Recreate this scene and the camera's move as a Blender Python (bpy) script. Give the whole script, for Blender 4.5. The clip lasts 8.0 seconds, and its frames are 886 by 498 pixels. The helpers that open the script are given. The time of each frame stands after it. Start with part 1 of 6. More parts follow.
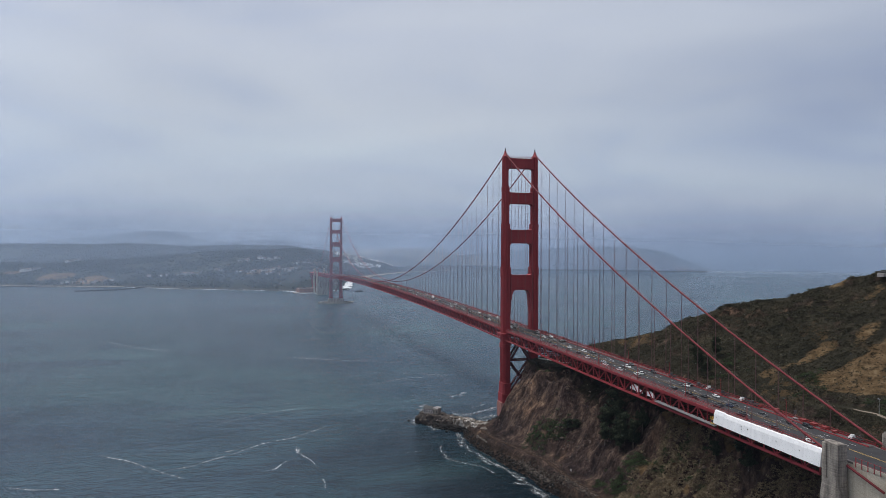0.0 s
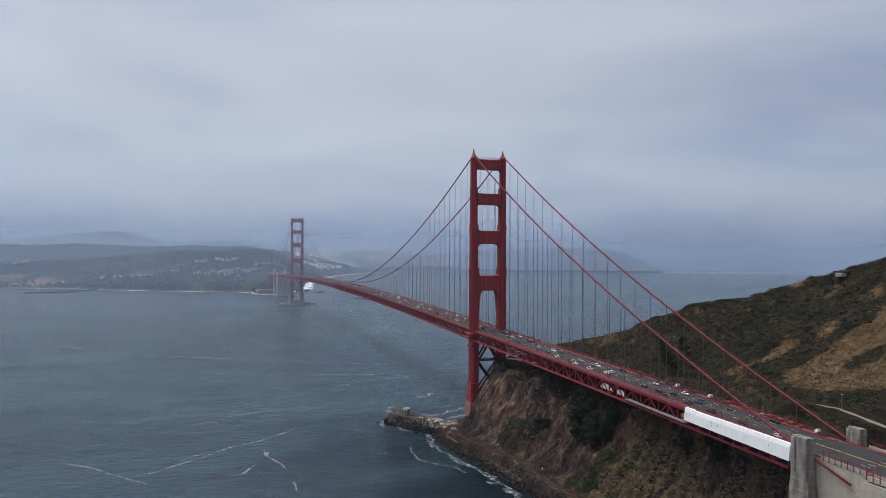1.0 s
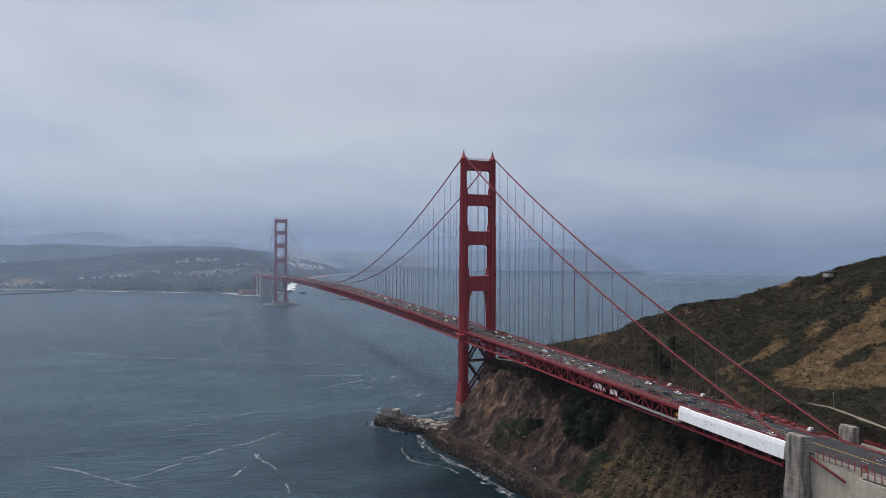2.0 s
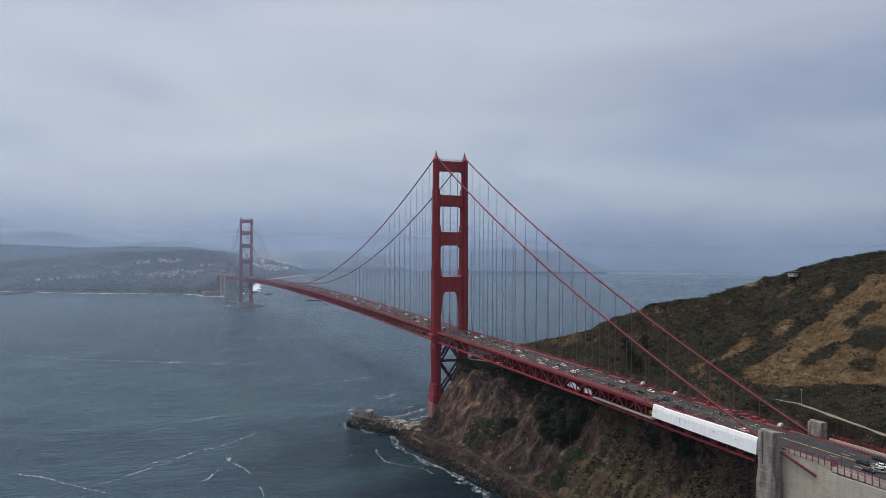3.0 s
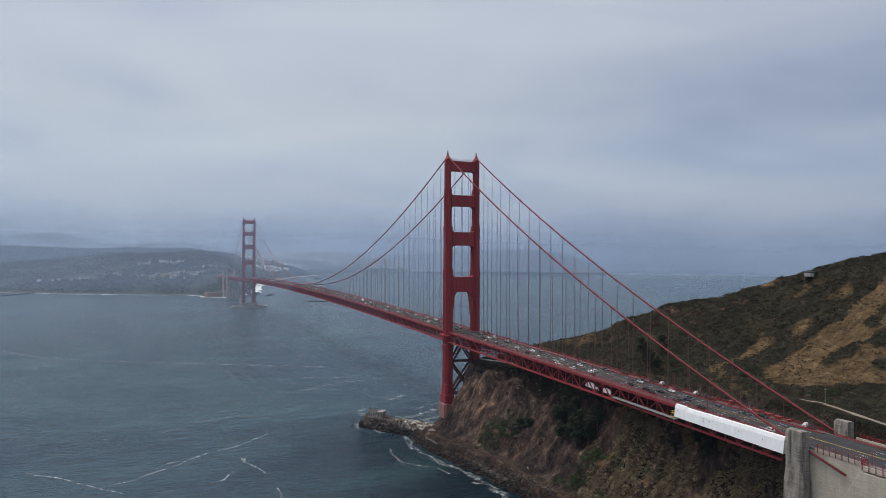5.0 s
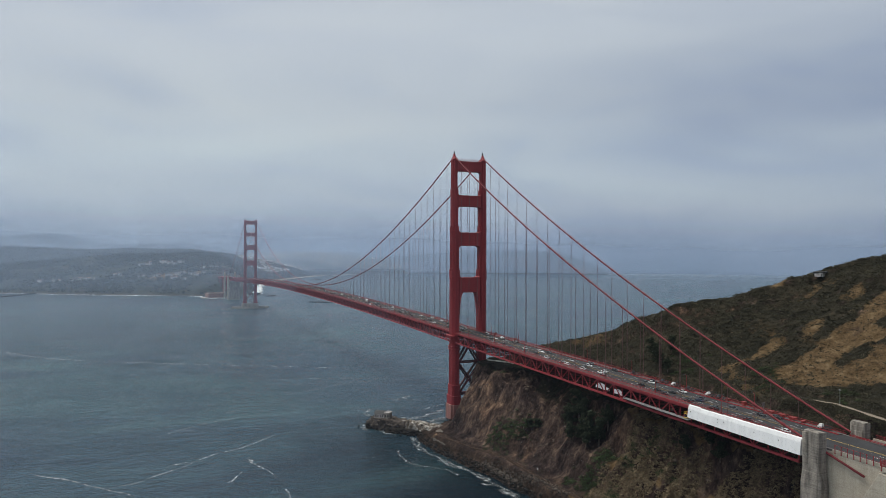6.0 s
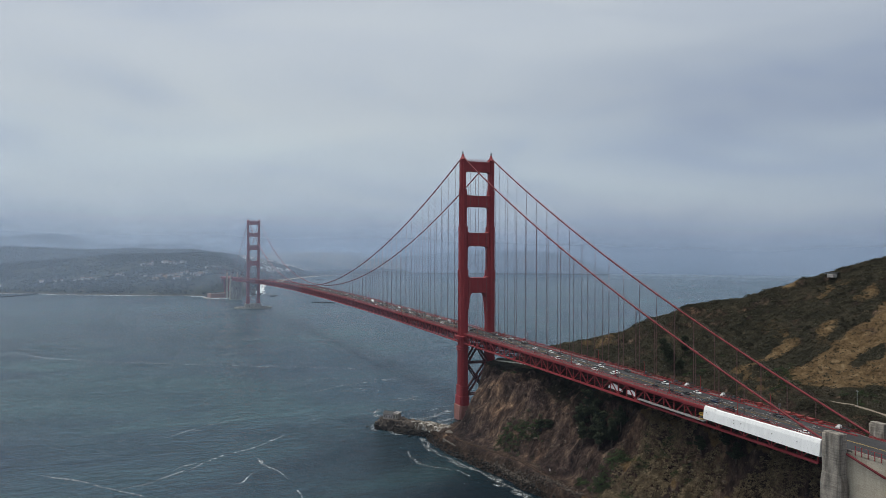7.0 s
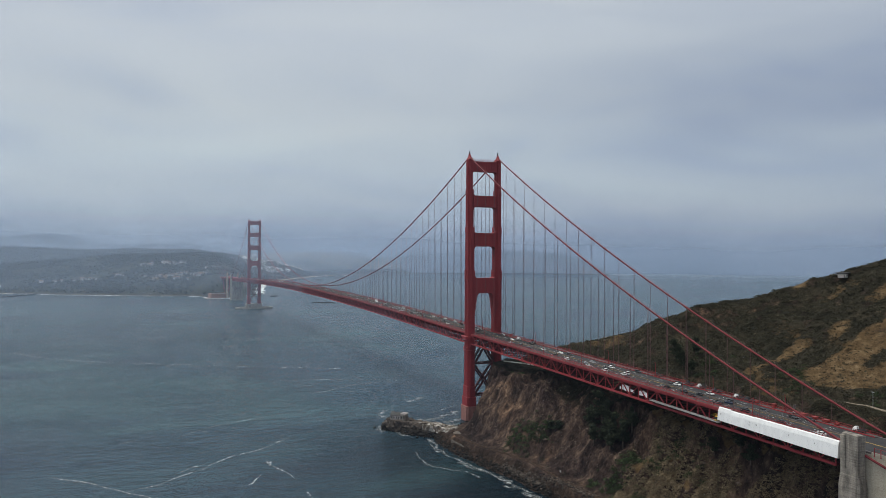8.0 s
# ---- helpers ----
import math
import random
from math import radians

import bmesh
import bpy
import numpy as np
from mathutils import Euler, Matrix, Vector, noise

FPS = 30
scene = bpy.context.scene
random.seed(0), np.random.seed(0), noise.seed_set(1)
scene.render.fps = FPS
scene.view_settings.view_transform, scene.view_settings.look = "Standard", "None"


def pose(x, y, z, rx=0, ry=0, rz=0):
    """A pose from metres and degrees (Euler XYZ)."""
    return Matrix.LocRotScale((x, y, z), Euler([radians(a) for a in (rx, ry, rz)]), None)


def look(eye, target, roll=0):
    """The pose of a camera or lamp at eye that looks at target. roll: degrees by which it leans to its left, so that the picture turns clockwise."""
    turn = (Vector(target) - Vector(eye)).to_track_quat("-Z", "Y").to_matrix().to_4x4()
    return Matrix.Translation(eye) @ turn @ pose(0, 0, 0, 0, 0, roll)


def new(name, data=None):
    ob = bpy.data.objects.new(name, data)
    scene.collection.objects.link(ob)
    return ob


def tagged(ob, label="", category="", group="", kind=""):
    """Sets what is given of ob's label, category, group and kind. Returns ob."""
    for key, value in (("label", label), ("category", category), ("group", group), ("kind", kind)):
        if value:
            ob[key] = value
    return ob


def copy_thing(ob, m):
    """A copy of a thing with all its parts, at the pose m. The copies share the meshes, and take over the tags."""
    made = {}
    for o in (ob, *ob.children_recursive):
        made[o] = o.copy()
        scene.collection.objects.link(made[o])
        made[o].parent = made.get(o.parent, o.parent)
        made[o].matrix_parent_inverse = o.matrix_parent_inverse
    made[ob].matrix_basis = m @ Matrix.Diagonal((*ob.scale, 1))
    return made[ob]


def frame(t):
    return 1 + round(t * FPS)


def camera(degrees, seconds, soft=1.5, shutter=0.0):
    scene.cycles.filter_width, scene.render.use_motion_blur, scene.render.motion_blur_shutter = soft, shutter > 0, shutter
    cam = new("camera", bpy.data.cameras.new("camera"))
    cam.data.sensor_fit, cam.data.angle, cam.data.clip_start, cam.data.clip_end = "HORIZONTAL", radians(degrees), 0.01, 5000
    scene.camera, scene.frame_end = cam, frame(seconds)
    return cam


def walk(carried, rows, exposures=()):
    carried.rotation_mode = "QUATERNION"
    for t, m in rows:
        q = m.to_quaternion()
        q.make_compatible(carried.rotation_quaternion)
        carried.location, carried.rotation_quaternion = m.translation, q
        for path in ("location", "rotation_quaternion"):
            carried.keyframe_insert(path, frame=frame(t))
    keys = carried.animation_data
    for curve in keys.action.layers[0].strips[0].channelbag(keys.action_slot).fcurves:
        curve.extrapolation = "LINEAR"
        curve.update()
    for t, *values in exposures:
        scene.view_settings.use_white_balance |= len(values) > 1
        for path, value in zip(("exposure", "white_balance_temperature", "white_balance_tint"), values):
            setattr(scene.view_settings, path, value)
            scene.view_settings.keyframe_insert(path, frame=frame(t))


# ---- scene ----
cam = camera(64.72, 8.0, soft=0.8)
# seconds, x, y, z, pitch, lean, yaw of the flight
ROWS = [
    (0.0, -227.35, -563.00, 143.01, -0.00, -0.27, -15.73),
    (0.5, -231.26, -562.20, 142.82, 0.04, -0.30, -17.75),
    (1.0, -234.98, -560.83, 142.87, 0.08, -0.28, -19.06),
    (1.5, -238.29, -559.56, 142.58, 0.12, -0.29, -19.29),
    (3.0, -247.89, -557.13, 142.99, 0.19, -0.29, -23.41),
    (3.5, -250.83, -556.26, 142.64, 0.23, -0.25, -23.48),
    (4.0, -253.48, -555.17, 142.45, 0.25, -0.30, -23.50),
    (4.5, -255.88, -553.67, 142.30, 0.26, -0.28, -23.51),
    (6.0, -262.88, -547.68, 141.77, 0.34, -0.26, -23.58),
    (6.5, -265.84, -545.61, 141.71, 0.36, -0.26, -23.58),
    (7.0, -268.89, -543.70, 141.80, 0.36, -0.28, -23.56),
    (7.5, -272.07, -541.52, 141.97, 0.36, -0.27, -23.59),
    (8.0, -274.67, -539.18, 142.04, 0.36, -0.27, -23.69),
]
walk(cam, [(t, pose(x, y, z, 90 + p, r, w)) for t, x, y, z, p, r, w in ROWS],
     exposures=[(0.0, 0.0, 6500, 10), (4.5, 0.0, 6500, 10), (6.0, 0.0, 6750, 5), (8.0, 0.0, 6750, 5)])
# ---- end of flight ----

# ---------------------------------------------------------------- light
SUN_EL, SUN_AZ = radians(69), radians(-40)      # azimuth from +y towards +x
sun_data = bpy.data.lights.new("sun", "SUN")
sun_data.energy, sun_data.angle, sun_data.color = 2.8, radians(32), (1.0, 0.96, 0.9)
sun = new("sun", sun_data)
sun_dir = Vector((math.sin(SUN_AZ) * math.cos(SUN_EL), math.cos(SUN_AZ) * math.cos(SUN_EL), math.sin(SUN_EL)))
sun.matrix_world = look(sun_dir * 900, (0, 0, 0))

world = bpy.data.worlds.new("overcast_sky")
scene.world = world
world.use_nodes = True


def ramp(nt, fac, stops, mode="LINEAR"):
    r = nt.nodes.new("ShaderNodeValToRGB")
    r.color_ramp.interpolation = mode
    while len(r.color_ramp.elements) < len(stops):
        r.color_ramp.elements.new(0.5)
    for e, (p, c) in zip(r.color_ramp.elements, stops):
        e.position = p
        e.color = (*c, 1) if len(c) == 3 else c
    if fac is not None:
        nt.links.new(fac, r.inputs[0])
    return r.outputs[0]


def mixc(nt, fac, a, b, how="MIX"):
    m = nt.nodes.new("ShaderNodeMix")
    m.data_type, m.blend_type = "RGBA", how
    for sock, v in ((m.inputs[0], fac), (m.inputs[6], a), (m.inputs[7], b)):
        if isinstance(v, bpy.types.NodeSocket):
            nt.links.new(v, sock)
        elif isinstance(v, (int, float)):
            sock.default_value = v
        else:
            sock.default_value = (*v, 1)
    return m.outputs[2]


def math_n(nt, op, a, b=None, clamp=False):
    m = nt.nodes.new("ShaderNodeMath")
    m.operation, m.use_clamp = op, clamp
    for sock, v in zip(m.inputs, (a, b)):
        if v is None:
            continue
        if isinstance(v, bpy.types.NodeSocket):
            nt.links.new(v, sock)
        else:
            sock.default_value = v
    return m.outputs[0]


def coords(nt, scale=(1, 1, 1), kind="Object", turn=(0, 0, 0)):
    tc = nt.nodes.new("ShaderNodeTexCoord")
    mp = nt.nodes.new("ShaderNodeMapping")
    mp.inputs["Scale"].default_value = scale
    mp.inputs["Rotation"].default_value = turn
    nt.links.new(tc.outputs[kind], mp.inputs[0])
    return mp.outputs[0]


def noise_n(nt, vec, scale, detail=4.0, rough=0.55, warp=0.0):
    n = nt.nodes.new("ShaderNodeTexNoise")
    n.inputs["Scale"].default_value = scale
    n.inputs["Detail"].default_value = detail
    n.inputs["Roughness"].default_value = rough
    n.inputs["Distortion"].default_value = warp
    nt.links.new(vec, n.inputs["Vector"])
    return n.outputs[0]


# overcast: a physical sky under a broken layer of grey cloud, brighter overhead
wt = world.node_tree
bg = wt.nodes["Background"]
sky = wt.nodes.new("ShaderNodeTexSky")
sky.sky_type, sky.sun_disc = "NISHITA", False
sky.sun_elevation, sky.sun_rotation = SUN_EL, SUN_AZ
sky.dust_density, sky.air_density = 3.0, 1.2
tcw = wt.nodes.new("ShaderNodeTexCoord")
sep = wt.nodes.new("ShaderNodeSeparateXYZ")
wt.links.new(tcw.outputs["Generated"], sep.inputs[0])
up = math_n(wt, "MULTIPLY_ADD", sep.outputs[2], 1.0)
wt.nodes[up.node.name].inputs[2].default_value = 0.1
warpn = noise_n(wt, coords(wt, (1.6, 1.6, 4.0), "Generated"), 1.5, 5, 0.55, 0.3)
shift = math_n(wt, "MULTIPLY_ADD", warpn, 0.14)
shift.node.inputs[2].default_value = -0.07
up2 = math_n(wt, "ADD", up, shift)
cloud = ramp(wt, up2, [
    (0.0, (0.115, 0.165, 0.235)), (0.072, (0.14, 0.195, 0.275)), (0.1, (0.24, 0.295, 0.40)), (0.128, (0.385, 0.45, 0.575)), (0.165, (0.505, 0.57, 0.67)),
    (0.217, (0.545, 0.61, 0.705)), (0.296, (0.55, 0.595, 0.675)), (0.40, (0.565, 0.61, 0.70)),
    (0.62, (0.62, 0.655, 0.72)), (1.0, (0.66, 0.69, 0.74))])
broken = noise_n(wt, coords(wt, (1.0, 1.0, 4.2), "Generated", (0.1, 0.2, 0.4)), 2.4, 6, 0.5, 0.5)
broken = ramp(wt, broken, [(0.34, (0.82, 0.855, 0.94)), (0.5, (0.98, 0.985, 1.0)), (0.68, (1.10, 1.09, 1.06))])
cloud = mixc(wt, 1.0, cloud, broken, "MULTIPLY")
# the cloud bank is thicker towards the ocean and thins out over the land to the east
side = math_n(wt, "MULTIPLY_ADD", math_n(wt, "ADD", sep.outputs[0], shift), 0.5)
side.node.inputs[2].default_value = 0.5
ocean = ramp(wt, side, [(0.0, (1.5, 1.48, 1.43)), (0.26, (1.2, 1.2, 1.2)), (0.34, (1.08, 1.1, 1.13)), (0.44, (1, 1, 1)), (0.58, (1, 1, 1)), (0.74, (0.895, 0.91, 0.94)), (0.92, (0.76, 0.785, 0.845))])
cloud = mixc(wt, 1.0, cloud, ocean, "MULTIPLY")
# a darker rain band low over the ocean
bank = ramp(wt, up2, [(0.12, (0.95, 0.95, 0.96)), (0.2, (1, 1, 1)), (0.27, (0.83, 0.85, 0.90)), (0.31, (0.86, 0.88, 0.92)), (0.40, (1.02, 1.02, 1.02))])
cloud = mixc(wt, ramp(wt, side, [(0.66, (0, 0, 0)), (0.86, (1, 1, 1))]), cloud, mixc(wt, 1.0, cloud, bank, "MULTIPLY"))
skyc = mixc(wt, 1.0, sky.outputs[0], (0.1, 0.1, 0.1), "MULTIPLY")
wt.links.new(mixc(wt, 0.9, skyc, cloud), bg.inputs[0])
bg.inputs[1].default_value = 1.0


# ---------------------------------------------------------------- materials
def material(name):
    m = bpy.data.materials.new(name)
    m.use_nodes = True
    return m, m.node_tree, m.node_tree.nodes["Principled BSDF"]


def bump(nt, bsdf, height, strength, dist):
    b = nt.nodes.new("ShaderNodeBump")
    b.inputs["Strength"].default_value, b.inputs["Distance"].default_value = strength, dist
    nt.links.new(height, b.inputs["Height"])
    nt.links.new(b.outputs[0], bsdf.inputs["Normal"])


def worn(name, a, b, scale=0.4, rough=0.6, metal=0.0, grain=8.0, streak=False, relief=0.03, vary=0.0):
    """A surface of two close colours in patches, with finer grain and a little relief."""
    m, nt, p = material(name)
    v = coords(nt, (1, 1, 0.18) if streak else (1, 1, 1))
    patch = noise_n(nt, v, scale, 5, 0.6)
    fine = noise_n(nt, coords(nt), grain, 3)
    col = ramp(nt, patch, [(0.3, a), (0.7, b)])
    col = mixc(nt, 0.35, col, ramp(nt, fine, [(0.3, (0.55, 0.55, 0.55)), (0.7, (1.25, 1.25, 1.25))]), "MULTIPLY")
    if vary:
        oi = nt.nodes.new("ShaderNodeObjectInfo")
        k = 1 - vary
        col = mixc(nt, 1.0, col, ramp(nt, oi.outputs["Random"], [(0, (k, k, k)), (1, (1 + vary, 1 + vary, 1 + vary))]), "MULTIPLY")
    nt.links.new(col, p.inputs["Base Color"])
    p.inputs["Roughness"].default_value, p.inputs["Metallic"].default_value = rough, metal
    if relief:
        bump(nt, p, fine, 0.4, relief)
    return m


ORANGE = worn("orange_red_paint", (0.228, 0.029, 0.036), (0.308, 0.043, 0.049), 0.09, 0.6, 0, 1.2, True, 0.02)
# orange-red paint darkened for bracing below the deck: its shade put into the colour
ORANGE_SHADED = worn("shaded_orange_red_paint", (0.075, 0.017, 0.02), (0.13, 0.027, 0.03), 0.12, 0.65, 0, 1.5, True)
CABLE = worn("weathered_cable_paint", (0.14, 0.024, 0.03), (0.20, 0.034, 0.04), 0.2, 0.8, 0, 1.5)
ROPE = worn("painted_wire_rope", (0.11, 0.056, 0.058), (0.155, 0.07, 0.071), 0.2, 0.55)
for m in (ORANGE, ORANGE_SHADED, CABLE):
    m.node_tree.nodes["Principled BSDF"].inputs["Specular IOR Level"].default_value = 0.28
CONCRETE = worn("weathered_concrete", (0.18, 0.16, 0.135), (0.42, 0.38, 0.33), 0.35, 0.9, 0, 1.6, True, 0.08)
STAINED = worn("rain_streaked_concrete", (0.09, 0.081, 0.073), (0.34, 0.305, 0.27), 0.4, 0.9, 0, 2.2, True, 0.08)
OLDCONC = worn("mossy_old_concrete", (0.06, 0.05, 0.042), (0.14, 0.118, 0.098), 0.4, 0.9, 0, 1.6, True, 0.08)
BEIGE = worn("beige_concrete", (0.38, 0.335, 0.275), (0.46, 0.41, 0.34), 0.12, 0.85, 0, 2.0, True, 0.03)


def board_marks(m, low, high):
    """Courses of shuttering boards and broad dark rain stains, over the colour that is there."""
    nt = m.node_tree
    p = nt.nodes["Principled BSDF"]
    col = p.inputs["Base Color"].links[0].from_socket
    lines = ramp(nt, noise_n(nt, coords(nt, (0.07, 0.07, 1.0)), 2.2, 4, 0.7), [(0.36, low), (0.5, (1, 1, 1)), (0.64, high)])
    stain = ramp(nt, noise_n(nt, coords(nt, (1.0, 1.0, 0.16)), 0.45, 6, 0.7, 0.8), [(0.36, low), (0.52, (1, 1, 1)), (0.68, high)])
    nt.links.new(mixc(nt, 1.0, mixc(nt, 1.0, col, lines, "MULTIPLY"), stain, "MULTIPLY"), p.inputs["Base Color"])


board_marks(STAINED, (0.72, 0.7, 0.69), (1.18, 1.16, 1.13))
board_marks(BEIGE, (0.88, 0.865, 0.85), (1.06, 1.06, 1.05))
ASPHALT = worn("asphalt", (0.027, 0.027, 0.030), (0.044, 0.044, 0.048), 0.15, 0.9, 0, 3.0)
ASPHALT.node_tree.nodes["Principled BSDF"].inputs["Specular IOR Level"].default_value = 0.25
PALE = worn("pale_concrete_walk", (0.10, 0.086, 0.084), (0.16, 0.14, 0.136), 0.3, 0.8, 0, 2.0)
WALK = worn("dark_worn_footway", (0.05, 0.044, 0.045), (0.085, 0.074, 0.073), 0.3, 0.85, 0, 2.0)
WHITE_LINE = worn("white_road_paint", (0.6, 0.6, 0.6), (0.75, 0.75, 0.74), 1.0, 0.7)
YELLOW_LINE = worn("yellow_road_paint", (0.45, 0.28, 0.05), (0.6, 0.4, 0.08), 0.8, 0.7)
TARP, tnt, tp = material("white_shrink_wrap")
tnt.links.new(ramp(tnt, noise_n(tnt, coords(tnt, (1, 1, 0.3)), 0.5, 5), [(0.3, (0.72, 0.72, 0.735)), (0.7, (0.83, 0.83, 0.84))]), tp.inputs["Base Color"])
tp.inputs["Roughness"].default_value = 0.4
bump(tnt, tp, noise_n(tnt, coords(tnt, (1, 1, 0.35)), 0.6, 4), 0.3, 0.12)
DARK = worn("dark_rubber", (0.012, 0.012, 0.013), (0.03, 0.03, 0.03), 2.0, 0.7)
STEEL = worn("grey_galvanised_steel", (0.25, 0.25, 0.26), (0.4, 0.4, 0.41), 1.0, 0.5, 0.5)
RED_BOX = worn("red_equipment_paint", (0.20, 0.022, 0.02), (0.27, 0.036, 0.03), 0.8, 0.5)
WALLP = worn("cream_house_wall", (0.62, 0.60, 0.56), (0.78, 0.76, 0.72), 0.2, 0.8, 0, 2, False, 0.03, 0.25)
FARWALL = worn("hazy_pale_house_wall", (0.34, 0.32, 0.30), (0.58, 0.56, 0.53), 0.05, 0.8, 0, 2, False, 0.03, 0.35)
WALLB = worn("brick_fort_wall", (0.20, 0.10, 0.075), (0.28, 0.15, 0.11), 0.15, 0.85, 0, 1.5, False, 0.05)
FOOTING = worn("red_stained_concrete", (0.20, 0.085, 0.075), (0.33, 0.16, 0.14), 0.3, 0.9, 0, 1.5, True, 0.05)
WALLG = worn("grey_plaster_wall", (0.24, 0.215, 0.21), (0.46, 0.42, 0.41), 0.6, 0.85, 0, 2)
ROOF = worn("dull_red_roof", (0.13, 0.085, 0.075), (0.22, 0.13, 0.105), 0.2, 0.8, 0, 2, False, 0.03, 0.3)
ROOFG = worn("dark_grey_roof", (0.028, 0.028, 0.031), (0.06, 0.059, 0.06), 0.4, 0.85)
SAND = worn("pale_beach_sand", (0.22, 0.19, 0.155), (0.32, 0.28, 0.235), 0.02, 0.9, 0, 0.4)
BARK = worn("grey_brown_bark", (0.06, 0.045, 0.035), (0.12, 0.09, 0.07), 1.0, 0.9)
ROCK = worn("dark_wet_rock", (0.005, 0.0045, 0.0042), (0.022, 0.0185, 0.016), 0.25, 0.75, 0, 1.5, False, 0.4)
ROCK.node_tree.nodes["Principled BSDF"].inputs["Specular IOR Level"].default_value = 0.12


def whitened_rock():
    m, nt, p = material("bird_whitened_rock")
    v = coords(nt)
    n = noise_n(nt, coords(nt, (1, 1, 0.5)), 0.34, 6, 0.65, 0.4)
    col = ramp(nt, n, [(0.3, (0.03, 0.024, 0.02)), (0.47, (0.10, 0.078, 0.06)), (0.56, (0.30, 0.28, 0.26)), (0.75, (0.62, 0.6, 0.57))])
    nt.links.new(col, p.inputs["Base Color"])
    p.inputs["Roughness"].default_value = 0.9
    bump(nt, p, noise_n(nt, v, 0.8, 6, 0.7), 0.8, 0.5)
    return m


PALEROCK = whitened_rock()
BROWNROCK = worn("brown_sea_rock", (0.014, 0.011, 0.01), (0.085, 0.064, 0.052), 0.3, 0.9, 0, 1.2, False, 0.5)


def foliage(name, dark, light, scale):
    m, nt, p = material(name)
    geo = nt.nodes.new("ShaderNodeNewGeometry")
    a = ramp(nt, geo.outputs["Random Per Island"], [(0.0, dark), (0.75, light), (1.0, tuple(c * 1.15 for c in light))])
    b = ramp(nt, noise_n(nt, coords(nt), scale, 4), [(0.3, (0.5, 0.5, 0.5)), (0.7, (1.4, 1.4, 1.4))])
    fine = ramp(nt, noise_n(nt, coords(nt), 0.9, 6, 0.7), [(0.32, (0.45, 0.45, 0.47)), (0.5, (0.95, 0.95, 0.95)), (0.68, (1.5, 1.46, 1.4))])
    nt.links.new(mixc(nt, 0.7, mixc(nt, 0.8, a, b, "MULTIPLY"), fine, "MULTIPLY"), p.inputs["Base Color"])
    p.inputs["Roughness"].default_value = 0.9
    p.inputs["Specular IOR Level"].default_value = 0.12
    return m


SCRUB = foliage("coastal_scrub_leaves", (0.034, 0.033, 0.0215), (0.061, 0.054, 0.035), 0.05)
DRY = foliage("dry_brush_leaves", (0.095, 0.073, 0.048), (0.19, 0.145, 0.092), 0.3)
GREEN = foliage("fresh_green_leaves", (0.022, 0.034, 0.016), (0.05, 0.066, 0.03), 0.08)
CYPRESS = foliage("dark_cypress_leaves", (0.019, 0.024, 0.016), (0.044, 0.052, 0.031), 0.3)
FOREST = foliage("far_forest_leaves", (0.016, 0.021, 0.016), (0.025, 0.031, 0.022), 0.1)


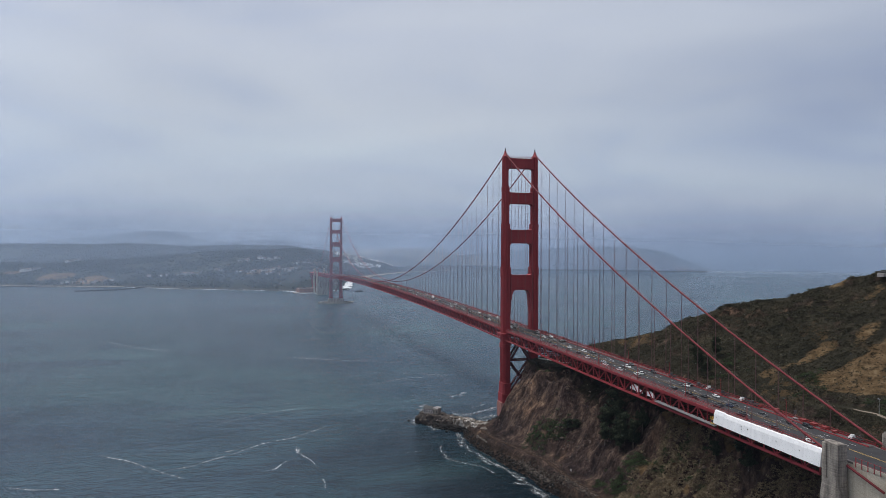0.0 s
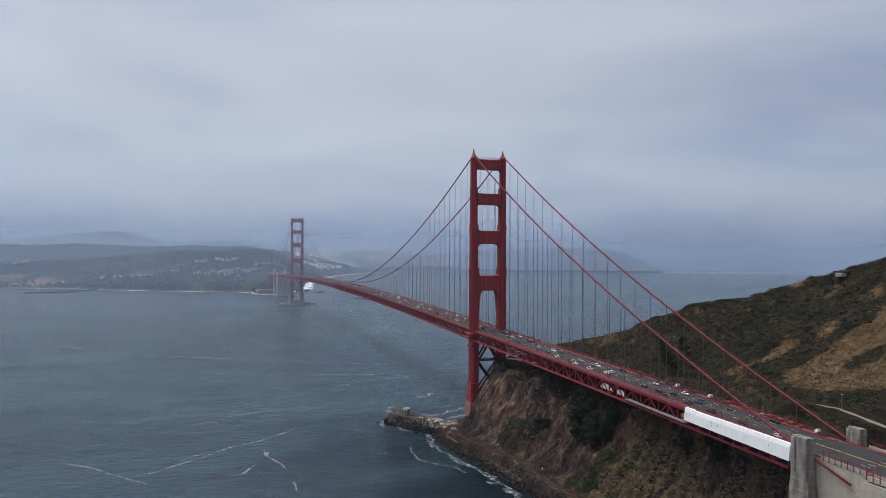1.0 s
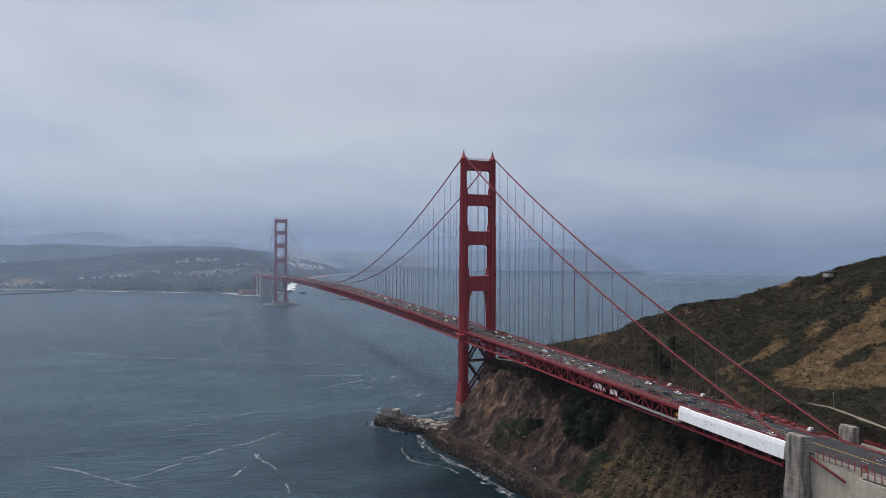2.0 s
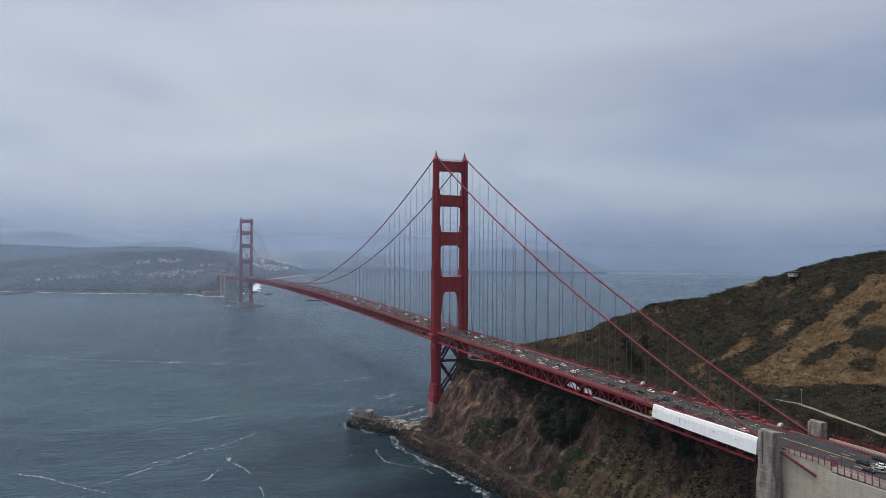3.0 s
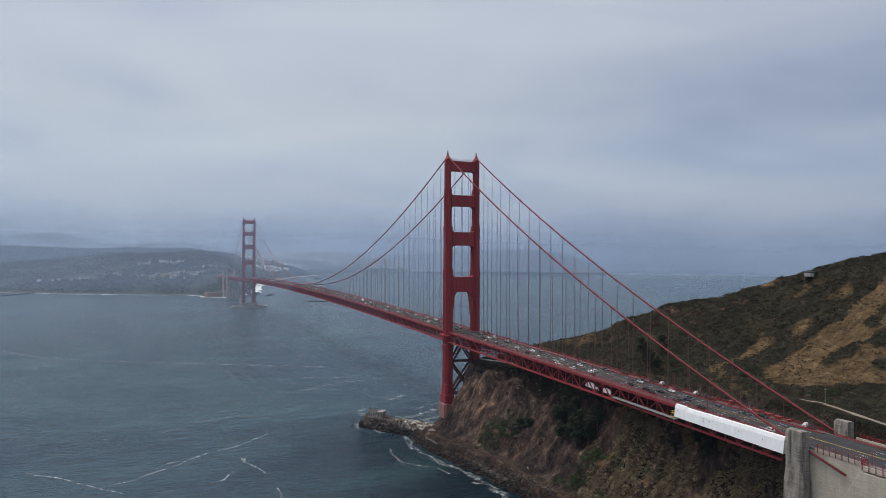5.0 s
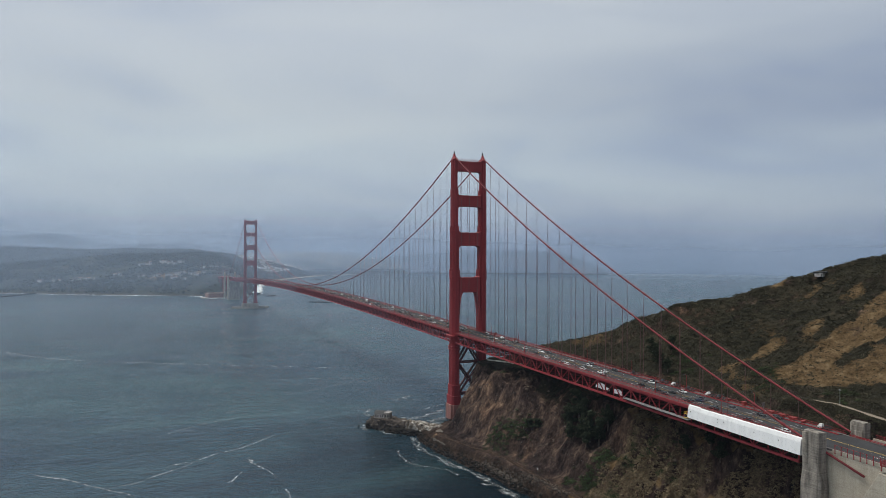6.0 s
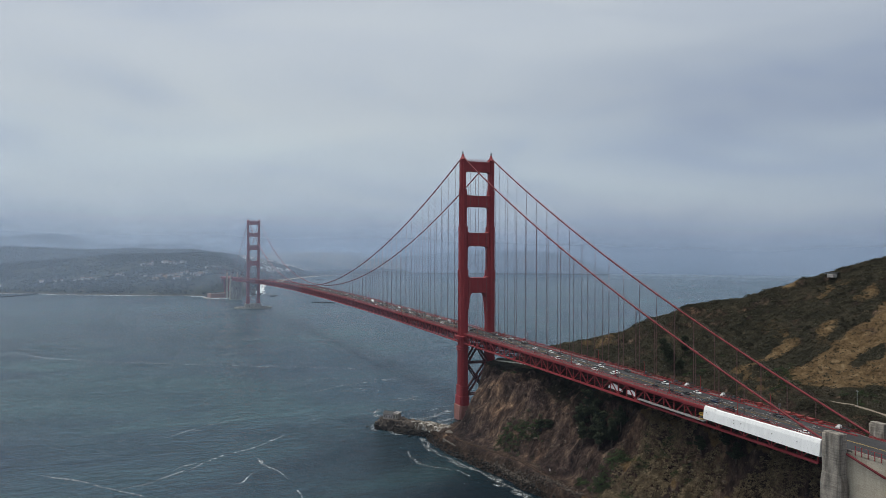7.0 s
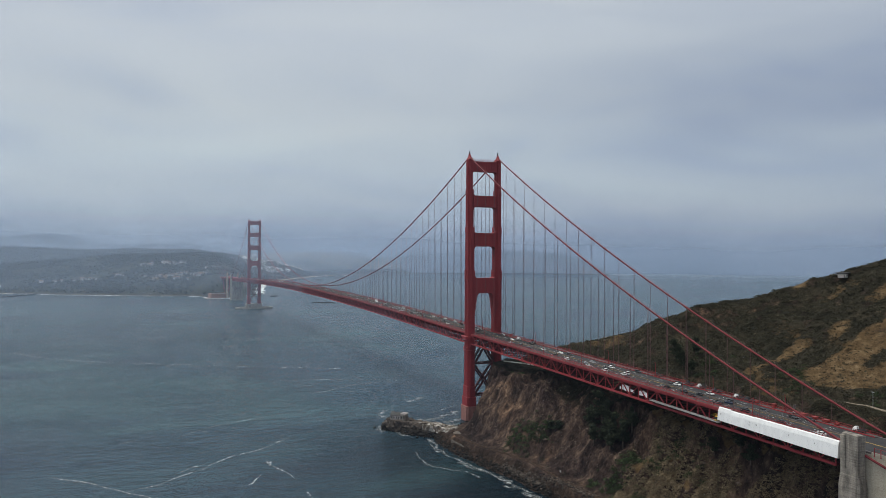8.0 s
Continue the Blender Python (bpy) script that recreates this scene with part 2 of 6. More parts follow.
def terrain_material(name, far=False):
    """cover: 0 dry grass, 1 scrub; slope shows the rock."""
    m, nt, p = material(name)
    k = 0.12 if far else 1.0
    v = coords(nt)
    att = nt.nodes.new("ShaderNodeAttribute")
    att.attribute_name = "cover"
    grass = ramp(nt, noise_n(nt, v, 0.16 * k, 8, 0.75), [(0.34, (0.03906, 0.0279, 0.01488)), (0.43, (0.107, 0.06789, 0.03255)), (0.54, (0.1628, 0.1079, 0.0558)), (0.68, (0.2651, 0.186, 0.107))])
    scrub = ramp(nt, noise_n(nt, v, 0.06 * k, 9, 0.8), [(0.37, (0.01806, 0.01763, 0.01161)), (0.47, (0.02752, 0.02537, 0.01634)), (0.55, (0.03956, 0.0344, 0.02236)), (0.66, (0.07052, 0.05418, 0.03526))])
    if far:      # dense dark woods
        scrub = ramp(nt, noise_n(nt, v, 0.06 * k, 9, 0.8), [(0.35, (0.012, 0.016, 0.012)), (0.5, (0.022, 0.027, 0.019)), (0.65, (0.042, 0.044, 0.028))])
    rock = ramp(nt, noise_n(nt, coords(nt, (1, 1, 0.35)), 0.12 * k, 9, 0.78), [(0.40, (0.022, 0.01672, 0.0154)), (0.47, (0.0484, 0.03432, 0.0308)), (0.52, (0.0792, 0.05632, 0.04752)), (0.575, (0.132, 0.09504, 0.07568)), (0.65, (0.264, 0.2006, 0.1514))])
    beds = noise_n(nt, coords(nt, (1, 1, 0.6), turn=(0.5, 0.3, 0)), 0.035 * k, 4, 0.6, 0.8)
    rock = mixc(nt, 1.0, rock, ramp(nt, beds, [(0.36, (0.5, 0.46, 0.5)), (0.48, (0.82, 0.77, 0.76)), (0.56, (1.1, 1.0, 0.92)), (0.68, (1.85, 1.6, 1.32))]), "MULTIPLY")
    edge = math_n(nt, "ADD", math_n(nt, "MINIMUM", att.outputs["Fac"], 1.0), math_n(nt, "MULTIPLY", math_n(nt, "SUBTRACT", noise_n(nt, v, 0.16 * k, 8, 0.8), 0.5), 0.9 if far else 2.2))
    mask = ramp(nt, edge, [(0.38, (0, 0, 0)), (0.58, (1, 1, 1))])
    col = mixc(nt, mask, grass, scrub)
    geo = nt.nodes.new("ShaderNodeNewGeometry")
    sp = nt.nodes.new("ShaderNodeSeparateXYZ")
    nt.links.new(geo.outputs["Normal"], sp.inputs[0])
    steep = math_n(nt, "ADD", sp.outputs[2], math_n(nt, "MULTIPLY", math_n(nt, "SUBTRACT", noise_n(nt, v, 0.12 * k, 5, 0.65), 0.5), 0.7))
    smask = ramp(nt, steep, [(0.58, (1, 1, 1)), (0.77, (0, 0, 0))])
    bare = math_n(nt, "MULTIPLY_ADD", math_n(nt, "SUBTRACT", att.outputs["Fac"], 1.5), 1.2, True)
    bare.node.inputs[2].default_value = 0.0
    col = mixc(nt, math_n(nt, "MAXIMUM", smask, bare), col, rock)
    pos = nt.nodes.new("ShaderNodeSeparateXYZ")
    nt.links.new(geo.outputs["Position"], pos.inputs[0])
    wet = math_n(nt, "ADD", pos.outputs[2], math_n(nt, "MULTIPLY", noise_n(nt, v, 0.3, 4), 5.0))
    wmask = ramp(nt, math_n(nt, "DIVIDE", wet, 16.0), [(0.42, (1, 1, 1)), (0.8, (0, 0, 0))])
    bank = ramp(nt, noise_n(nt, v, 0.2, 8, 0.75), [(0.38, (0.009, 0.0065, 0.005)), (0.5, (0.03, 0.0195, 0.014)), (0.62, (0.075, 0.049, 0.036))])
    col = mixc(nt, wmask, col, bank if not far else (0.045, 0.045, 0.037))
    nt.links.new(col, p.inputs["Base Color"])
    p.inputs["Roughness"].default_value = 0.95
    p.inputs["Specular IOR Level"].default_value = 0.12
    bump(nt, p, noise_n(nt, v, 0.5 * k, 8, 0.8), 1.0, 3.0 if not far else 6.0)
    return m


HILL = terrain_material("hill_cover")
FARHILL = terrain_material("far_hill_cover", True)


def water_material():
    m, nt, p = material("sea_water")
    v = coords(nt)
    big = noise_n(nt, coords(nt, (1.0, 1.7, 1), turn=(0, 0, 0.5)), 0.0035, 5, 0.55, 0.6)
    col = ramp(nt, big, [(0.3, (0.018, 0.037, 0.064)), (0.5, (0.023, 0.051, 0.075)), (0.72, (0.034, 0.078, 0.093))])
    # long rips of lighter, stirred-up water
    rip = noise_n(nt, coords(nt, (1.0, 3.2, 1), turn=(0, 0, 0.42)), 0.011, 7, 0.68, 0.9)
    col = mixc(nt, 1.0, col, ramp(nt, rip, [(0.34, (0.82, 0.84, 0.87)), (0.5, (1, 1, 1)), (0.66, (1.2, 1.18, 1.14))]), "MULTIPLY")
    chop = noise_n(nt, coords(nt, (1.0, 3.4, 1), turn=(0, 0, 0.36)), 0.075, 6, 0.72, 0.5)
    col = mixc(nt, 1.0, col, ramp(nt, chop, [(0.34, (0.74, 0.76, 0.79)), (0.5, (1, 1, 1)), (0.64, (1.28, 1.25, 1.22))]), "MULTIPLY")
    ripple = noise_n(nt, coords(nt, (1.0, 2.8, 1), turn=(0, 0, 0.3)), 0.24, 5, 0.75, 0.4)
    col = mixc(nt, 1.0, col, ramp(nt, ripple, [(0.34, (0.86, 0.87, 0.88)), (0.5, (1, 1, 1)), (0.66, (1.16, 1.15, 1.13))]), "MULTIPLY")
    # inshore water darkened in its colour, for the shade and reflection of the cliff
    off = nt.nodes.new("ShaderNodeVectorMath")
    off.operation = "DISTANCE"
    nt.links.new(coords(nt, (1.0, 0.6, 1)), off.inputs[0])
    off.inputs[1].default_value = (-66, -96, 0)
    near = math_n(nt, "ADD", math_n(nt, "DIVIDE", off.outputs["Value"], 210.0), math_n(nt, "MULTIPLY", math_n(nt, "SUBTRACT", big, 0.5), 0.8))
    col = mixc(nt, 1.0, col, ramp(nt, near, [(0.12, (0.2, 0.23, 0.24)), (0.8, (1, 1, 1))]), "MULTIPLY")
    nt.links.new(col, p.inputs["Base Color"])
    p.inputs["IOR"].default_value = 1.33
    # sky reflection turned down there too, as if the cliff stood in it
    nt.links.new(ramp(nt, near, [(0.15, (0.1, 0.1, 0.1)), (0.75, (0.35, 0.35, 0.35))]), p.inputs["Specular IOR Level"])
    slick = noise_n(nt, coords(nt, (1.0, 2.6, 1), turn=(0, 0, 0.35)), 0.006, 5, 0.6, 0.8)
    rg = ramp(nt, slick, [(0.3, (0.13, 0.13, 0.13)), (0.7, (0.27, 0.27, 0.27))])
    nt.links.new(rg, p.inputs["Roughness"])
    a = noise_n(nt, coords(nt, (1, 2.4, 1), turn=(0, 0, 0.4)), 0.05, 6, 0.68, 0.4)
    b = noise_n(nt, coords(nt, (1, 2.0, 1), turn=(0, 0, 0.3)), 0.3, 4, 0.6)
    h = math_n(nt, "ADD", math_n(nt, "MULTIPLY", a, 5.5), math_n(nt, "MULTIPLY", b, 1.3))
    bump(nt, p, h, 0.8, 1.0)
    return m


WATER = water_material()


def foam_material(name, scale, low, high, tint=(0.5, 0.53, 0.54), lace=False):
    """A ragged thin layer: solid along its middle, broken at its edges."""
    m, nt, p = material(name)
    patch = ramp(nt, noise_n(nt, coords(nt), scale * 2.5, 4), [(0.3, tuple(c * 0.7 for c in tint)), (0.7, tuple(c * 1.2 for c in tint))])
    nt.links.new(patch, p.inputs["Base Color"])
    p.inputs["Roughness"].default_value = 0.9
    p.inputs["Specular IOR Level"].default_value = 0.1
    att = nt.nodes.new("ShaderNodeAttribute")
    att.attribute_name = "cover"
    n = noise_n(nt, coords(nt), scale, 6, 0.7, 0.6)
    a = math_n(nt, "ADD", n, math_n(nt, "SUBTRACT", att.outputs["Fac"], 1.0))
    a = ramp(nt, a, [(low, (0, 0, 0)), (high, (1, 1, 1))])
    if lace:
        a = math_n(nt, "MULTIPLY", a, ramp(nt, noise_n(nt, coords(nt), scale * 3.5, 5, 0.7, 1.2), [(0.4, (0, 0, 0)), (0.6, (1, 1, 1))]))
    nt.links.new(a, p.inputs["Alpha"])
    return m


FOAM = foam_material("sea_foam", 0.2, 0.34, 0.84, (0.6, 0.63, 0.65), True)
TRACKDIRT = foam_material("ragged_track_dirt", 0.5, 0.02, 0.7, (0.045, 0.029, 0.022))
ROADDIRT = foam_material("pale_ragged_track_dirt", 0.5, 0.02, 0.22, (0.2, 0.165, 0.13))
SURF = foam_material("far_white_surf", 0.02, 0.3, 0.62, (0.7, 0.72, 0.73))
STREAK = foam_material("thin_foam_streak", 0.3, 0.355, 0.77, (0.4, 0.44, 0.46))


def mist_material():
    """Thin sea mist: scatters the daylight that falls on it, and lets the rest through."""
    m = bpy.data.materials.new("thin_sea_mist")
    m.use_nodes = True
    nt = m.node_tree
    nt.nodes.clear()
    out = nt.nodes.new("ShaderNodeOutputMaterial")
    clear = nt.nodes.new("ShaderNodeBsdfTransparent")
    d1, d2 = nt.nodes.new("ShaderNodeBsdfDiffuse"), nt.nodes.new("ShaderNodeBsdfTranslucent")
    for d in (d1, d2):
        d.inputs[0].default_value = (0.64, 0.78, 1.0, 1)
    both, mixs = nt.nodes.new("ShaderNodeMixShader"), nt.nodes.new("ShaderNodeMixShader")
    nt.links.new(d1.outputs[0], both.inputs[1])
    nt.links.new(d2.outputs[0], both.inputs[2])
    att = nt.nodes.new("ShaderNodeAttribute")
    att.attribute_name = "cover"
    n = noise_n(nt, coords(nt, (1, 1, 2.5)), 0.0016, 4, 0.5)
    k = ramp(nt, n, [(0.3, (0.7, 0.7, 0.7)), (0.7, (1, 1, 1))])
    nt.links.new(math_n(nt, "MULTIPLY", att.outputs["Fac"], k), mixs.inputs[0])
    nt.links.new(clear.outputs[0], mixs.inputs[1])
    nt.links.new(both.outputs[0], mixs.inputs[2])
    nt.links.new(mixs.outputs[0], out.inputs[0])
    return m


MIST = mist_material()


# ---------------------------------------------------------------- building helpers
def part(name, bm, mat, parent=None, label="", smooth=False):
    """Links a bmesh as one mesh object under a thing or a part."""
    me = bpy.data.meshes.new(name)
    bm.to_mesh(me)
    bm.free()
    return hang(name, me, mat, parent, label, smooth)


def hang(name, me, mat, parent=None, label="", smooth=False):
    if mat and not me.materials:
        me.materials.append(mat)
    if smooth:
        me.polygons.foreach_set("use_smooth", [True] * len(me.polygons))
    ob = new(name, me)
    ob.parent = parent
    return tagged(ob, label)


def thing(name, label, category, group="", kind="", at=None):
    ob = new(name)
    if at is not None:
        ob.matrix_basis = at
    return tagged(ob, label, category, group, kind)


def box(bm, x0, x1, y0, y1, z0, z1):
    vs = [bm.verts.new((x, y, z)) for z in (z0, z1) for x, y in ((x0, y0), (x1, y0), (x1, y1), (x0, y1))]
    for f in ((3, 2, 1, 0), (4, 5, 6, 7), (0, 1, 5, 4), (1, 2, 6, 5), (2, 3, 7, 6), (3, 0, 4, 7)):
        bm.faces.new([vs[i] for i in f])
    return vs


def beam(bm, a, b, w, h, upv=(0, 0, 1)):
    """A bar of width w and height h from a to b."""
    a, b = Vector(a), Vector(b)
    d = (b - a).normalized()
    s = d.cross(Vector(upv))
    if s.length < 1e-4:
        s = d.cross(Vector((0, 1, 0)))
    s.normalize()
    u = s.cross(d)
    vs = [bm.verts.new(p + s * i * w / 2 + u * j * h / 2) for p in (a, b) for i, j in ((-1, -1), (1, -1), (1, 1), (-1, 1))]
    for f in ((0, 1, 2, 3), (7, 6, 5, 4), (4, 5, 1, 0), (5, 6, 2, 1), (6, 7, 3, 2), (7, 4, 0, 3)):
        bm.faces.new([vs[i] for i in f])


def tube(bm, pts, r, sides=8, cap=True):
    """A round bar along points; r is one radius, or one for each point."""
    rings = []
    for i, p in enumerate(pts):
        p = Vector(p)
        d = (Vector(pts[min(i + 1, len(pts) - 1)]) - Vector(pts[max(i - 1, 0)])).normalized()
        s = d.cross(Vector((0, 0, 1)))
        if s.length < 1e-3:
            s = Vector((1, 0, 0))
        s.normalize()
        u = s.cross(d)
        q = r[i] if isinstance(r, (list, tuple)) else r
        rings.append([bm.verts.new(p + (s * math.cos(k * math.tau / sides) + u * math.sin(k * math.tau / sides)) * q) for k in range(sides)])
    for a, b in zip(rings, rings[1:]):
        for k in range(sides):
            bm.faces.new((a[k], b[k], b[(k + 1) % sides], a[(k + 1) % sides]))
    if cap:
        bm.faces.new(rings[0])
        bm.faces.new(rings[-1][::-1])


def prism(bm, outline, z0, z1):
    lo = [bm.verts.new((x, y, z0)) for x, y in outline]
    hi = [bm.verts.new((x, y, z1)) for x, y in outline]
    bm.faces.new(lo[::-1])
    bm.faces.new(hi)
    n = len(outline)
    for i in range(n):
        bm.faces.new((lo[i], lo[(i + 1) % n], hi[(i + 1) % n], hi[i]))


def mesh_np(name, verts, faces, cover=None):
    """A mesh from arrays of corners and of triangles or quads."""
    me = bpy.data.meshes.new(name)
    n = faces.shape[1]
    me.vertices.add(len(verts))
    me.vertices.foreach_set("co", np.asarray(verts, np.float32).ravel())
    me.loops.add(faces.size)
    me.loops.foreach_set("vertex_index", faces.astype(np.int32).ravel())
    me.polygons.add(len(faces))
    me.polygons.foreach_set("loop_start", np.arange(0, faces.size, n, dtype=np.int32))
    me.update(calc_edges=True)
    if cover is not None:
        at = me.attributes.new("cover", "FLOAT", "POINT")
        at.data.foreach_set("value", np.asarray(cover, np.float32).ravel())
    me.validate()
    return me


def grid_faces(nu, nv):
    i = np.arange((nu - 1) * (nv - 1))
    a = (i // (nv - 1)) * nv + i % (nv - 1)
    return np.stack([a, a + nv, a + nv + 1, a + 1], 1)


def vnoise(x, y, seed=0):
    """Smooth value noise in 0..1 over arrays."""
    xi, yi = np.floor(x).astype(np.int64), np.floor(y).astype(np.int64)
    fx, fy = x - xi, y - yi
    fx, fy = fx * fx * (3 - 2 * fx), fy * fy * (3 - 2 * fy)

    def h(a, b):
        n = (a * 374761393 + b * 668265263 + seed * 974634777) & 0x7FFFFFFF
        n = ((n ^ (n >> 13)) * 1274126177) & 0x7FFFFFFF
        return ((n ^ (n >> 16)) & 0xFFFF) / 65535.0
    return (h(xi, yi) * (1 - fx) + h(xi + 1, yi) * fx) * (1 - fy) + (h(xi, yi + 1) * (1 - fx) + h(xi + 1, yi + 1) * fx) * fy


def fbm(x, y, scale, octaves=5, seed=0, ridged=False):
    total, amp, out = 0.0, 1.0, np.zeros_like(np.asarray(x, float))
    for o in range(octaves):
        n = vnoise(x / scale * 2 ** o + 17.3 * o, y / scale * 2 ** o + 5.1 * o, seed + o)
        out += amp * (1 - np.abs(2 * n - 1) if ridged else n)
        total += amp
        amp *= 0.5
    return out / total


def smooth(x, a, b):
    t = np.clip((x - a) / (b - a), 0, 1)
    return t * t * (3 - 2 * t)


# ---------------------------------------------------------------- the near shore and its hill
SHORE_Y = (-900, -300, -190, -176, -157, -137, -124, -104, -88, -57, -43, -28, -12, 4)
SHORE_X = (-36, -47, -53, -56, -57, -60, -63, -66, -69, -69, -65, -56, -46, -40)
SOUTH_X, SOUTH_Y = (-95, -80, -60, -45, -30, -22, -14, -6, 4, 30, 100, 300), (6, 2, -34, -34, -30, -26, -15, -2, 12, 22, 40, 60)
RISE_X, RISE_Z = (-60, -48, -40, -34, -26, -17, -9, 0, 10, 18, 28, 40, 60, 80, 110, 140, 170, 220, 330), (5, 8, 10, 15, 26, 38, 46, 50, 53, 60, 70, 74, 81, 90, 108, 128, 142, 151, 162)
FACE_D, FACE_Z = (-30, 0, 5, 10, 18, 27, 60, 132, 170, 200, 240, 282, 400), (-9, -2, 6, 14, 33, 50, 62, 77, 88, 98, 116, 135, 170)


TRACK_Y, TRACK_X, TRACK_Z = (-420, -300, -250, -217, -191, -154, -133, -102, -78, -60, -48), (-36, -40, -44, -46, -46, -44, -48, -56, -58, -55, -50), (12, 12, 11, 10.5, 10, 9.5, 9, 8.5, 8, 7.5, 7)
FIRE_Y, FIRE_X, FIRE_Z = (-430, -376, -360, -344, -322, -304, -290), (17, 20.5, 24.5, 29.5, 36.5, 35, 33), (71, 71.5, 72, 72, 72, 71.5, 70)


def ground_z(x, y):
    x, y = np.asarray(x, float), np.asarray(y, float)
    wob = (fbm(x, y, 26, 4, 3) - 0.5)
    sx = np.interp(y, SHORE_Y, SHORE_X) + wob * 8
    sy = np.interp(x, SOUTH_X, SOUTH_Y) + wob * 8
    xe = x + 0.25 * np.clip(y + 240, 0, 160) * smooth(x, 15, 50) + smooth(-x, -5, 10) * (smooth(y, -150, -112) * (1 - smooth(y, -66, -42)) * 10 - smooth(y, -70, -28) * 11)
    rise = np.interp(xe + wob * 10, RISE_X, RISE_Z)
    beach = np.interp(x - sx, (-30, 0, 3, 8, 14, 22, 40, 70, 900), (-9, -0.5, 2.5, 5, 8, 11, 30, 95, 1500))
    face = np.interp(sy - y, FACE_D, FACE_Z)
    z = np.minimum(np.minimum(rise, beach), face)
    spit = smooth(-x, 44, 56) * smooth(y, -52, -38)
    z = np.where(z > 0, np.minimum(z, 3.2 + 600 * (1 - spit)), z)
    cliff = smooth(z, 8, 20) * (1 - smooth(x, 6, 30))
    gully = fbm(x * 0.55, y, 34, 5, 11, True) - 0.55
    z = z + cliff * gully * 19
    hill = smooth(x, 20, 60)
    z = z + hill * ((fbm(x, y, 70, 5, 21) - 0.5) * 9 + (fbm(x, y, 38, 4, 31, True) - 0.55) * 5)
    z = z + smooth(z, 0, 4) * ((fbm(x, y, 9, 4, 41) - 0.5) * (2.2 + 3.0 * cliff) + cliff * ((fbm(x * 0.5, y, 7, 3, 47, True) - 0.6) * 6.0 + (fbm(x * 0.6, y, 3.2, 3, 48, True) - 0.6) * 2.6))
    z = z + smooth(x, 18, 40) * (fbm(x, y, 5, 3, 43) - 0.5) * 3.0 * smooth(cover_at(x, y, z), 0.35, 0.8)
    # shoulder of the spur above the side span
    along, across = (x - 74) * 0.725 - (y + 163) * 0.69, (x - 74) * 0.69 + (y + 163) * 0.725
    z = z + 5.6 * np.exp(-(along / 27) ** 4 - (across / 24) ** 2)
    # levelled car park beside the tower
    flat = smooth(x, -4, 2) * (1 - smooth(x, 27, 34)) * smooth(y, -80, -66) * (1 - smooth(y, -16, -8))
    z = z * (1 - flat) + np.minimum(z, 50.0) * flat
    # level benches that the two tracks run on
    for ty, tx, tz, wide in ((TRACK_Y, TRACK_X, TRACK_Z, 4.5), (FIRE_Y, FIRE_X, FIRE_Z, 4.5)):
        near = np.exp(-((x - np.interp(y, ty, tx)) / wide) ** 4) * smooth(y, ty[0] - 8, ty[0]) * (1 - smooth(y, ty[-1], ty[-1] + 8))
        z = z * (1 - near) + np.interp(y, ty, tz) * near
    return z


def on_cliff(x, y):
    """1 on the bare sea cliff, where little grows."""
    return smooth(y, -236, -205) * (1 - smooth(x, -16, 0))


def cover_at(x, y, z):
    """1 where scrub grows, 0 where dry grass or bare earth shows."""
    n = fbm(x, y, 46, 5, 51)
    gold = smooth(-(y + 280), -9, 10) * smooth(x - 42 - 0.45 * np.clip(-304 - y, 0, 200), 0, 12) * (1 - 0.6 * smooth(x, 138, 152))
    for bx, by, br in ((80, -301, 8), (94, -316, 11), (70, -299, 6), (55, -294, 6), (104, -298, 5), (118, -300, 7), (74, -326, 8), (100, -345, 14)):
        gold = gold * (1 - 0.85 * np.exp(-((x - bx) ** 2 + (y - by) ** 2) / br ** 2))
    gold = 0.98 * np.maximum(gold, 0.45 * np.exp(-((x - 128) / 12) ** 2 - ((y + 266) / 7) ** 2))
    gold = np.maximum(gold, 0.5 * np.exp(-((x - 126) / 5) ** 2 - ((y + 212) / 3.5) ** 2))
    gold = np.maximum(gold, 0.5 * np.exp(-((x - 95) / 9) ** 2 - ((y + 264) / 6) ** 2))
    along, across = ((x - 62) * 0.98 - (y + 249) * 0.17), ((x - 62) * 0.17 + (y + 249) * 0.98)
    gold = np.maximum(gold, 0.58 * np.exp(-(along / 21) ** 4 - (across / 6) ** 2)) * (0.15 + 0.9 * fbm(x, y, 13, 5, 57) + 0.85 * fbm(x, y, 4, 3, 56)) + 0.35 * fbm(x, y, 7, 4, 59) * smooth(x, 20, 40) * (1 - smooth(x, 60, 90)) * smooth(y, -170, -100)
    low = (1 - smooth(x, -4, 8)) * smooth(-y, 195, 240) * 0.8 * (0.2 + 1.6 * fbm(x, y, 9, 4, 58))
    n = n + 0.25 * np.exp(-((x - 131) / 11) ** 2 - ((y + 226) / 9) ** 2)
    return np.clip(0.5 + (n - 0.30 - gold * 0.62 - low) * 3.0 + 0.8 * (1 - smooth(z, 10, 16)), 0, 1)


gx, gy = np.meshgrid(np.concatenate([np.arange(-125, -98, 3.0), np.arange(-98, 42, 0.9), np.arange(42, 240, 2.0), np.arange(240, 430, 6.0)]),
                     np.concatenate([np.arange(-640, -440, 5.0), np.arange(-440, 40, 0.95), np.arange(40, 80, 3.0)]), indexing="ij")
gz = ground_z(gx, gy)
levelled = smooth(gx, -6, 2) * (1 - smooth(gx, 27, 36)) * smooth(gy, -84, -66) * (1 - smooth(gy, -16, -6))
cov = np.maximum(cover_at(gx, gy, gz), levelled) + 2 * on_cliff(gx, gy)      # past 1 the earth is bare
hill_me = mesh_np("headland", np.stack([gx, gy, gz], -1).reshape(-1, 3), grid_faces(*gx.shape), cov)
